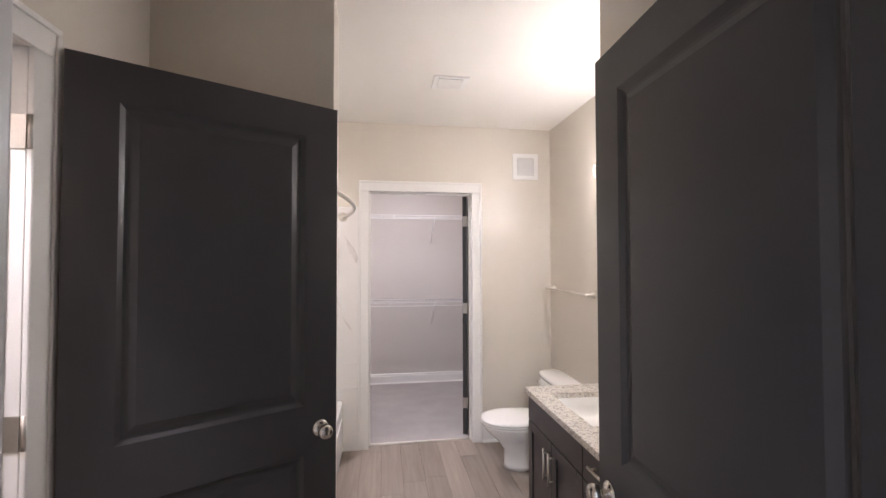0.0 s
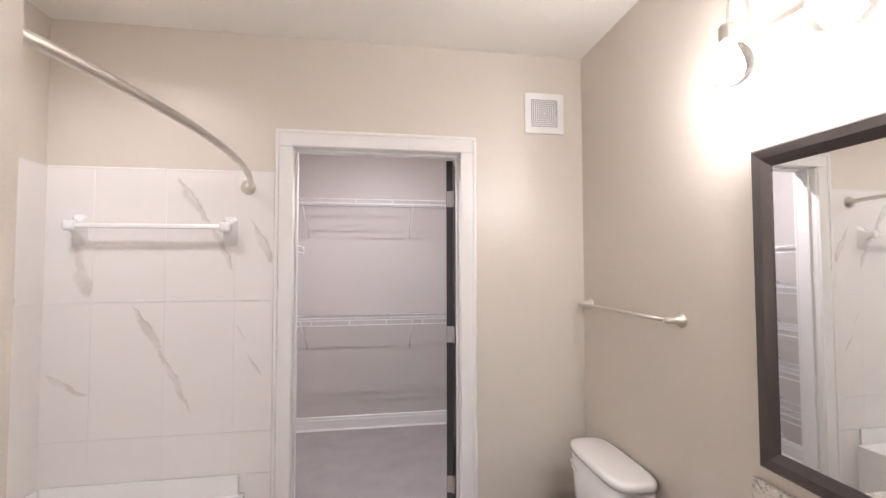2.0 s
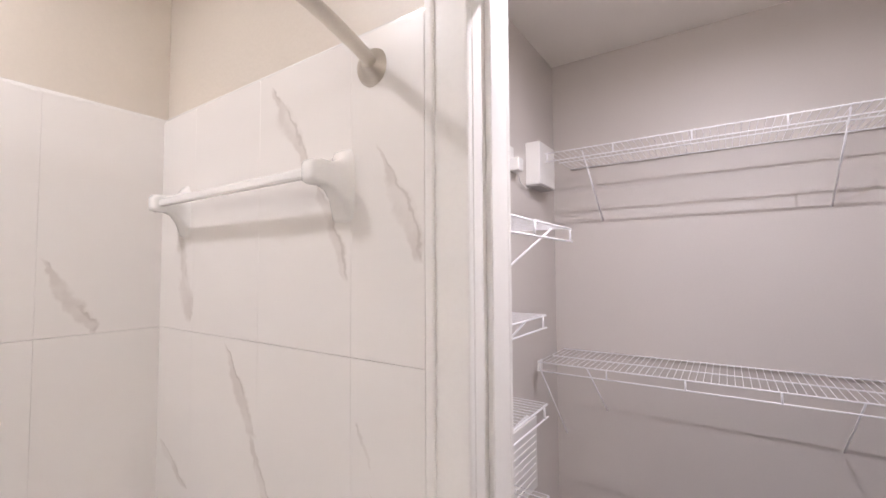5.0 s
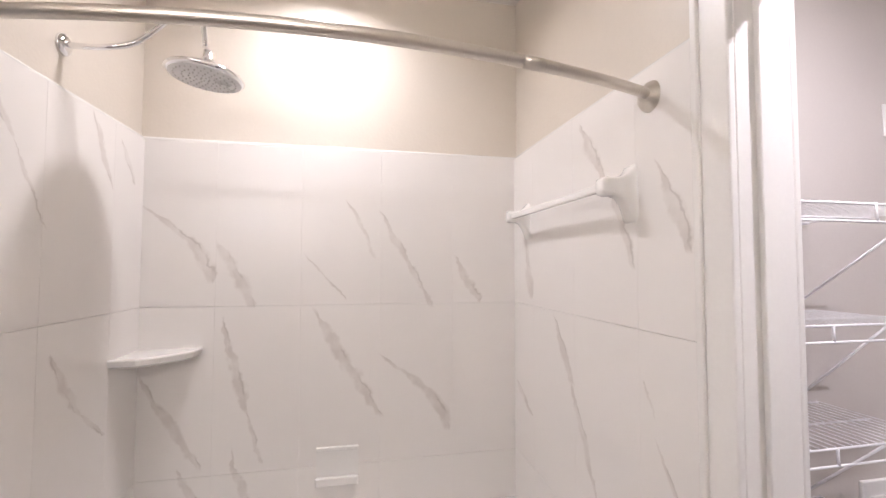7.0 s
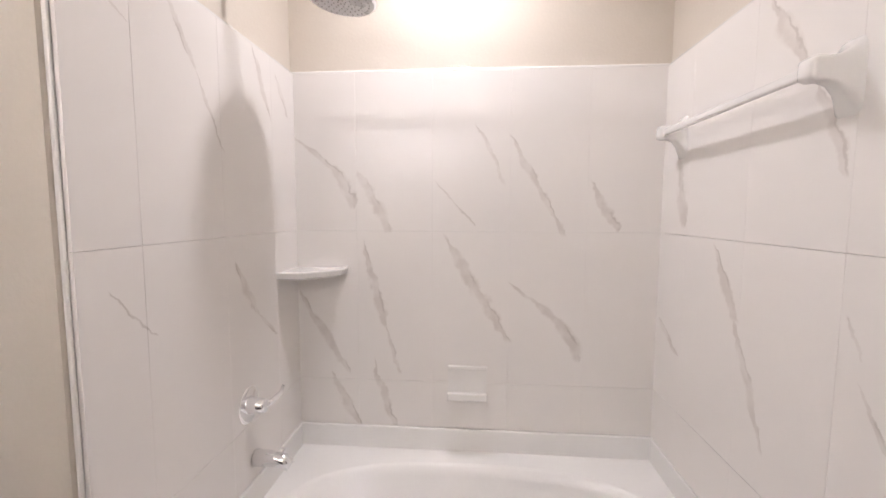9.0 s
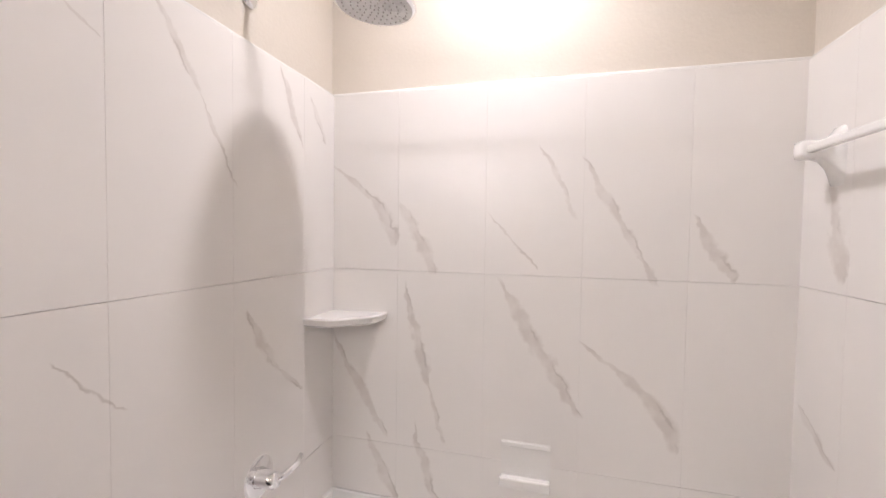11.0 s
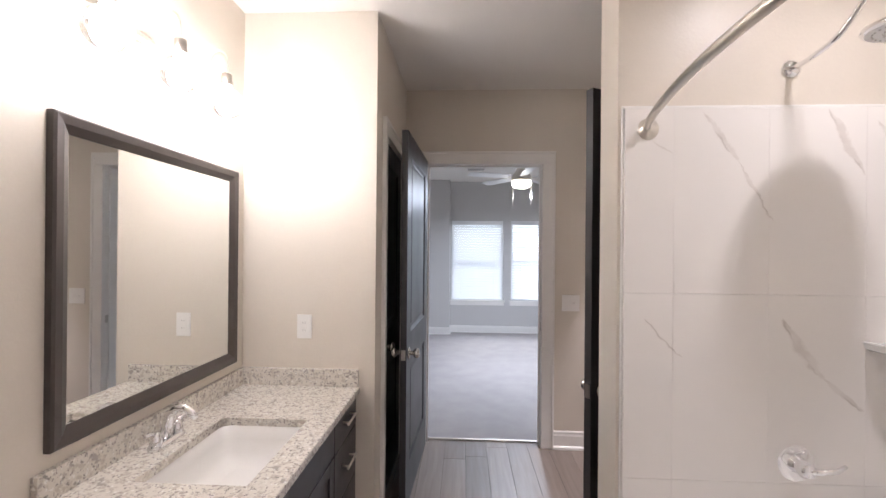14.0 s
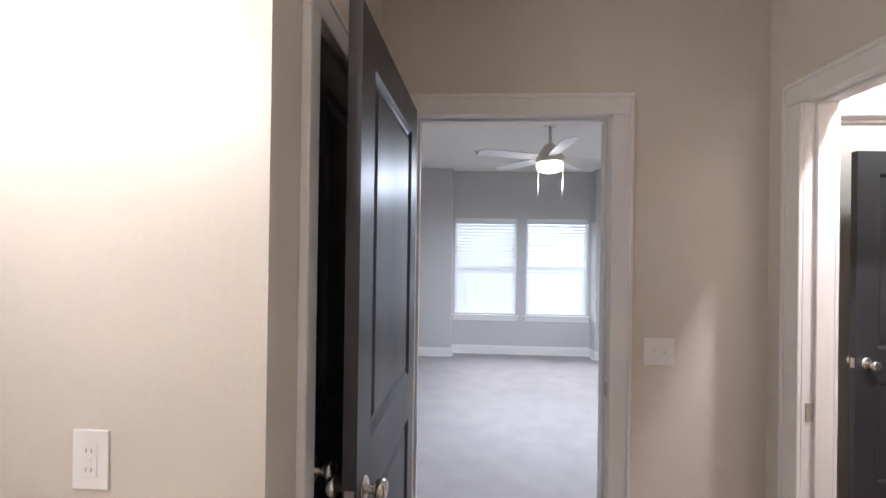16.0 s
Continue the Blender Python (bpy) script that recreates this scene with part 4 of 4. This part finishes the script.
# ---- toilet ----
def toilet():
    t = thing("toilet", "white ceramic two-piece toilet with a closed lid", "toilet", (1.54, 2.875, 0))
    t.scale = (1.04, 1.0, 0.95)
    z0, zt = 0.345, 0.628
    rings = [superellipse(-0.095, 0, hx, hy, z, 36, 5) for z, hx, hy in ((z0, 0.075, 0.19), (z0 + 0.03, 0.085, 0.205), (zt, 0.092, 0.225))]
    part("tank", bm_loft(rings), CERAMIC, t)
    rings = [superellipse(-0.097, 0, hx, hy, z, 36, 4) for z, hx, hy in ((zt + 0.0005, 0.098, 0.235), (zt + 0.022, 0.101, 0.240), (zt + 0.034, 0.096, 0.234), (zt + 0.040, 0.080, 0.215))]
    part("tank_lid", bm_loft(rings), CERAMIC, t)
    part("flush_lever", bm_tube([(-0.19, 0.16, zt - 0.04), (-0.205, 0.16, zt - 0.04), (-0.210, 0.12, zt - 0.045), (-0.208, 0.085, zt - 0.055)], [0.010, 0.009, 0.007, 0.006], 10), CHROME, t, "chrome flush lever")
    spec = ((0.0, -0.36, 0.165, 0.105), (0.03, -0.36, 0.155, 0.098), (0.14, -0.37, 0.150, 0.092), (0.22, -0.395, 0.185, 0.125), (0.285, -0.415, 0.230, 0.165), (0.325, -0.425, 0.245, 0.180), (0.343, -0.427, 0.246, 0.182))
    part("bowl", bm_loft([superellipse(x, 0, rx, ry, z, 40, 2.3) for z, x, rx, ry in spec]), CERAMIC, t)
    part("seat", bm_loft([superellipse(-0.430, 0, r, q, z, 40, 2.25) for z, r, q in ((0.3435, 0.248, 0.184), (0.352, 0.254, 0.190), (0.360, 0.252, 0.188))]), CERAMIC, t)
    part("lid", bm_loft([superellipse(-0.430, 0, r, q, z, 40, 2.25) for z, r, q in ((0.3625, 0.250, 0.186), (0.370, 0.254, 0.190), (0.379, 0.248, 0.184), (0.384, 0.225, 0.165), (0.386, 0.16, 0.11))]), CERAMIC, t)
    part("hinge_block", bm_box(-0.215, -0.182, -0.10, 0.10, 0.344, 0.378, 0.006, 2), CERAMIC, t)


toilet()


def metal_towel_bar():
    t = thing("towel_bar", "brushed nickel towel bar on the beige wall", "towel bar")
    z, x = 1.279, 1.552
    part("bar", bm_tube([(x - 0.060, 2.545, z), (x - 0.060, 3.225, z)], 0.008, 12), NICKEL, t)
    for y in (2.545, 3.225):
        part("post", bm_lathe(((0.0, 0.0), (0.026, 0.0), (0.027, 0.006), (0.021, 0.012), (0.013, 0.030), (0.012, 0.062), (0.010, 0.072), (0.0, 0.074)), Matrix.Translation((x, y, z)) @ aim((-1, 0, 0)), 24), NICKEL, t)


metal_towel_bar()

vent = thing("return_air_vent", "square white wall vent with concentric louvres", "vent")
vx0, vx1, vz0, vz1 = 1.215, 1.440, 2.211, 2.436
part("frame", bm_box(vx0, vx1, 3.292, 3.3025, vz0, vz1, 0.003, 2), PLASTIC, vent)
# Raised grey rings: the shade between louvres is put in as colour.
for k in range(7):
    i = 0.038 + k * 0.0105
    if i < 0.108:
        bm = bmesh.new()
        a = (vx0 + i, vx1 - i, vz0 + i, vz1 - i)
        w = 0.0038
        for q in ((a[0], a[1], a[2], a[2] + w), (a[0], a[1], a[3] - w, a[3]), (a[0], a[0] + w, a[2] + w, a[3] - w), (a[1] - w, a[1], a[2] + w, a[3] - w)):
            bm_box(q[0], q[1], 3.2885, 3.2925, q[2], q[3], bm=bm)
        part("slot", bm, GREYBAR, vent, "raised grey strip coloured as a slot's shade")

cv = thing("ceiling_fan_grille", "small white ceiling exhaust grille", "vent")
part("frame", bm_box(0.420, 0.640, 2.335, 2.520, H - 0.010, H - 0.0005, 0.003, 2), PLASTIC, cv)
part("backing", bm_box(0.452, 0.604, 2.360, 2.490, H - 0.012, H - 0.0101), GREYBAR, cv)
for k in range(9):
    y = 2.366 + k * 0.0145
    part("slat", bm_box(0.452, 0.604, y, y + 0.0085, H - 0.016, H - 0.0121), PLASTIC, cv)

# The third fixture, in the hall, is unseen and goes with the added lamp.
for nm, lab, (x, y), r in (("recessed_downlight", "round recessed ceiling downlight over the bathtub, lit", (-0.77, 2.47), 0.085), ("recessed_downlight", "round recessed ceiling downlight in the side room, lit", (-1.20, 0.68), 0.085), ("recessed_downlight", "unseen added ceiling downlight in the hall, lit", (-2.1, -0.2), 0.085)):
    dl = thing(nm, lab, "ceiling light", (x, y, H))
    part("trim_ring", bm_lathe(((0.062, -0.006), (r, -0.006), (r + 0.004, -0.0005), (0.062, -0.0005)), None, 32), PLASTIC, dl)
    part("lens", bm_lathe(((0.0, -0.0025), (0.0615, -0.0025), (0.0615, -0.001)), None, 28), LENS, dl)
cl = thing("closet_ceiling_light", "flush round white closet ceiling light, lit", "ceiling light", (0.42, 3.80, H))
part("base", bm_lathe(((0.0, -0.0005), (0.145, -0.0005), (0.148, -0.03), (0.140, -0.034), (0.0, -0.034)), None, 36), PLASTIC, cl)
part("diffuser", bm_lathe(((0.135, -0.0345), (0.130, -0.07), (0.10, -0.095), (0.05, -0.106), (0.0, -0.108)), None, 36), LENS, cl)


# ---- closet ----
def wire_shelf(label, where, rz, length, depth, braces, lip=0.040):
    """A ventilated wire shelf: back edge at the local origin along +x, depth towards -y."""
    s = thing("wire_shelf", label, "shelf", where, rz, "closet wire shelves")
    for nm, y, z in (("back_rail", -0.006, 0), ("middle_rail", -depth * 0.5, -0.004), ("front_rail", -depth, 0), ("lip_rail", -depth - 0.002, -lip)):
        part(nm, bm_tube([(0, y, z), (length, y, z)], 0.0032, 8), WIRE, s)
    bm = bmesh.new()
    n = int(length / 0.0255)
    for k in range(n + 1):
        x = 0.003 + k * (length - 0.006) / n
        bm_tube([(x, -0.004, 0.004), (x, -depth, 0.004)], 0.0014, 4, bm, False)
    tagged(part("wire_grid", bm, WIRE, s), kind="stuff")
    for k in range(int(length / 0.30) + 1):
        x = min(length - 0.005, 0.01 + k * 0.30)
        part("lip_post", bm_tube([(x, -depth - 0.001, 0), (x, -depth - 0.002, -lip)], 0.0035, 8), WIRE, s)
    for x in braces:
        part("brace", bm_tube([(x, -depth + 0.02, -0.006), (x, -0.004, -0.30)], 0.0036, 8), WIRE, s, "white diagonal support brace")
    return s


wire_shelf("long white wire shelf high on the closet back wall", (-0.370, 5.045, 2.035), 0, 1.96, 0.40, (0.17, 1.08))
low = wire_shelf("long white wire shelf midway up the closet back wall", (-0.420, 5.045, 1.035), 0, 2.01, 0.40, (0.22, 1.13))
part("end_bracket", bm_box(-0.006, 0.0, -0.402, -0.345, -0.046, 0.006, 0.002, 1), PLASTIC, low, "white plastic end bracket")
part("brace", bm_tube([(0.004, -0.380, -0.045), (0.004, -0.004, -0.46)], 0.0036, 8), WIRE, low, "white diagonal support brace")
wire_shelf("white wire shelf high on the closet side wall", (-0.465, 3.44, 1.61), 90, 0.63, 0.39, (0.5,))
for z in (1.325, 1.03, 0.73, 0.43):
    wire_shelf("short white wire shelf on the closet side wall", (-0.465, 3.44, z), 90, 0.64, 0.295, (0.52,))
bx = thing("door_chime_box", "plain white wall-mounted box beside the outlet", "box")
part("cover", bm_box(-0.4695, -0.395, 4.640, 4.850, 1.895, 2.105, 0.003, 1), PLASTIC, bx)
part("base", bm_box(-0.4695, -0.402, 4.647, 4.843, 1.888, 1.8948), GREYBAR, bx)
pl = thing("outlet_with_adapter", "white wall outlet with a small plug-in adapter", "outlet")
part("plate", bm_box(-0.4695, -0.464, 4.420, 4.490, 1.93, 2.045, 0.002, 2), PLASTIC, pl)
part("adapter", bm_box(-0.4638, -0.415, 4.433, 4.490, 1.925, 1.985, 0.006, 2), PLASTIC, pl)
part("cord", bm_tube([(-0.44, 4.480, 1.925), (-0.45, 4.53, 1.885), (-0.46, 4.64, 1.875), (-0.46, 4.72, 1.91), (-0.44, 4.77, 1.94)], 0.0025, 8), PLASTIC, pl)
lg = thing("low_wall_vent", "white louvred vent panel low on the closet wall", "vent")
part("panel", bm_box(-0.4695, -0.455, 4.25, 4.70, 0.42, 0.76, 0.004, 2), PLASTIC, lg)
for k in range(8):
    part("louvre", bm_box(-0.4549, -0.449, 4.28, 4.67, 0.46 + k * 0.034, 0.476 + k * 0.034, 0.001, 1), PLASTIC, lg)


# ---- bedroom ----
def window(x0, x1, tilt):
    w = thing("window", "white window with glass pane", "window", kind="structure")
    y0, y1 = WB - 0.10, WB - 0.06
    for q in ((x0, x0 + 0.04, WZ0, WZ1), (x1 - 0.04, x1, WZ0, WZ1), (x0 + 0.04, x1 - 0.04, WZ0, WZ0 + 0.05), (x0 + 0.04, x1 - 0.04, WZ1 - 0.05, WZ1), (x0 + 0.04, x1 - 0.04, 1.25, 1.29)):
        part("window_frame", bm_box(q[0], q[1], y0, y1, q[2], q[3], 0.003, 1), TRIM, w)
    pane = part("pane", bm_box(x0 + 0.03, x1 - 0.03, WB - 0.084, WB - 0.078, WZ0 + 0.03, WZ1 - 0.03), PANE, w)
    pane.visible_shadow = False
    part("window_sill", bm_box(x0 - 0.03, x1 + 0.03, WB - 0.05, WB + 0.035, WZ0 - 0.022, WZ0 - 0.0005, 0.004, 2), TRIM, w)
    part("apron", bm_box(x0 - 0.015, x1 + 0.015, WB + 0.0005, WB + 0.016, WZ0 - 0.09, WZ0 - 0.0225, 0.003, 1), TRIM, w)
    b = thing("window_blind", "white horizontal slat blind lowered over the window", "blind", group="window blinds")
    part("headrail", bm_box(x0 + 0.006, x1 - 0.006, WB - 0.048, WB - 0.008, WZ1 - 0.055, WZ1 - 0.002, 0.003, 2), SLAT, b)
    n = 30
    me = None
    for k in range(n):
        z = WZ0 + 0.035 + k * (WZ1 - WZ0 - 0.10) / (n - 1)
        if me is None:
            first = part("slat", bm_box(x0 + 0.01, x1 - 0.01, -0.024, 0.024, -0.0013, 0.0013), SLAT, b)
            me = first.data
            first.matrix_world = pose(0, WB - 0.03, z, tilt)
        else:
            ob = new("slat", me)
            ob.parent = b
            ob.matrix_world = pose(0, WB - 0.03, z, tilt)
    part("bottom_rail", bm_box(x0 + 0.01, x1 - 0.01, WB - 0.045, WB - 0.015, WZ0 + 0.003, WZ0 + 0.018, 0.003, 1), SLAT, b)
    for x in (x0 + 0.17, x1 - 0.17):
        part("ladder_tape", bm_box(x - 0.002, x + 0.002, WB - 0.006, WB - 0.0045, WZ0 + 0.01, WZ1 - 0.05), SLAT, b)


window(*W1, -62)
window(*W2, -54)


def ceiling_fan():
    x, y = -0.24, -1.68
    f = thing("ceiling_fan", "brushed nickel ceiling fan with a lit white bowl", "ceiling fan", (x, y, 0))
    part("canopy", bm_lathe(((0.0, H - 0.001), (0.065, H - 0.001), (0.066, H - 0.03), (0.05, H - 0.06), (0.015, H - 0.065)), None, 28), NICKEL, f)
    part("downrod", bm_tube([(0, 0, H - 0.06), (0, 0, 2.43)], 0.012, 12), NICKEL, f)
    part("motor_housing", bm_lathe(((0.02, 2.44), (0.05, 2.42), (0.09, 2.36), (0.115, 2.33), (0.12, 2.29), (0.118, 2.27), (0.0, 2.268)), None, 36), NICKEL, f)
    part("light_bowl", bm_lathe(((0.112, 2.267), (0.114, 2.235), (0.10, 2.205), (0.06, 2.188), (0.0, 2.182)), None, 36), FANGLOW, f, "glowing white glass bowl")
    for k in range(5):
        a = radians(20 + 72 * k)
        m = Matrix.Rotation(a, 4, "Z") @ Matrix.Translation((0, 0, 2.315)) @ Matrix.Rotation(radians(11), 4, "X")
        bm = bmesh.new()
        pts = [(0.13, -0.045), (0.30, -0.060), (0.60, -0.066), (0.66, -0.045), (0.66, 0.045), (0.60, 0.066), (0.30, 0.060), (0.13, 0.045)]
        bm_loft([[m @ Vector((px, py, pz)) for px, py in pts] for pz in (-0.003, 0.003)], True, bm, False)
        part("blade", bm, SLAT, f, "pale fan blade")
        bm = bm_box(0.08, 0.17, -0.018, 0.018, -0.008, -0.0035, 0.001, 1)
        bm.transform(m)
        part("blade_arm", bm, NICKEL, f)
    for s in (-1, 1):
        part("pull_chain", bm_tube([(s * 0.105, 0.04, 2.25), (s * 0.105, 0.04, 2.00), (s * 0.105, 0.04, 1.98)], [0.0018, 0.0018, 0.006], 6), NICKEL, f)


ceiling_fan()
sm = thing("ceiling_air_vent", "small white ceiling register in the bedroom", "vent")
part("frame", bm_box(0.12, 0.40, -2.95, -2.80, H - 0.012, H - 0.0005, 0.002, 1), PLASTIC, sm)
for k in range(6):
    part("slat", bm_box(0.14, 0.38, -2.94 + k * 0.022, -2.93 + k * 0.022, H - 0.018, H - 0.0121), GREYBAR, sm)


# ---- floor planks ----
planks = thing("plank_floor", "grey-brown wood-look vinyl planks", "floor", kind="structure")
pw, plen = 0.152, 1.22
rng = random.Random(4)
x = -0.81
while x < 1.55:
    y = 0.07 - rng.random() * plen
    while y < 3.357:
        a, b = max(y, 0.076), min(y + plen, 3.357)
        x2 = min(x + pw, 1.551)
        if b - a > 0.03 and x2 - x > 0.02:
            w, l = x2 - x - 0.0015, b - a - 0.0015
            me = bpy.data.meshes.new("plank")
            q = bm_box(-w / 2, w / 2, -l / 2, l / 2, -0.0035, 0.0, 0.0008, 1)
            q.to_mesh(me)
            q.free()
            me.materials.append(PLANK)
            ob = new("plank", me)
            ob.parent = planks
            ob.location = ((x + x2) / 2, (a + b) / 2, 0)
        y += plen
    x += pw
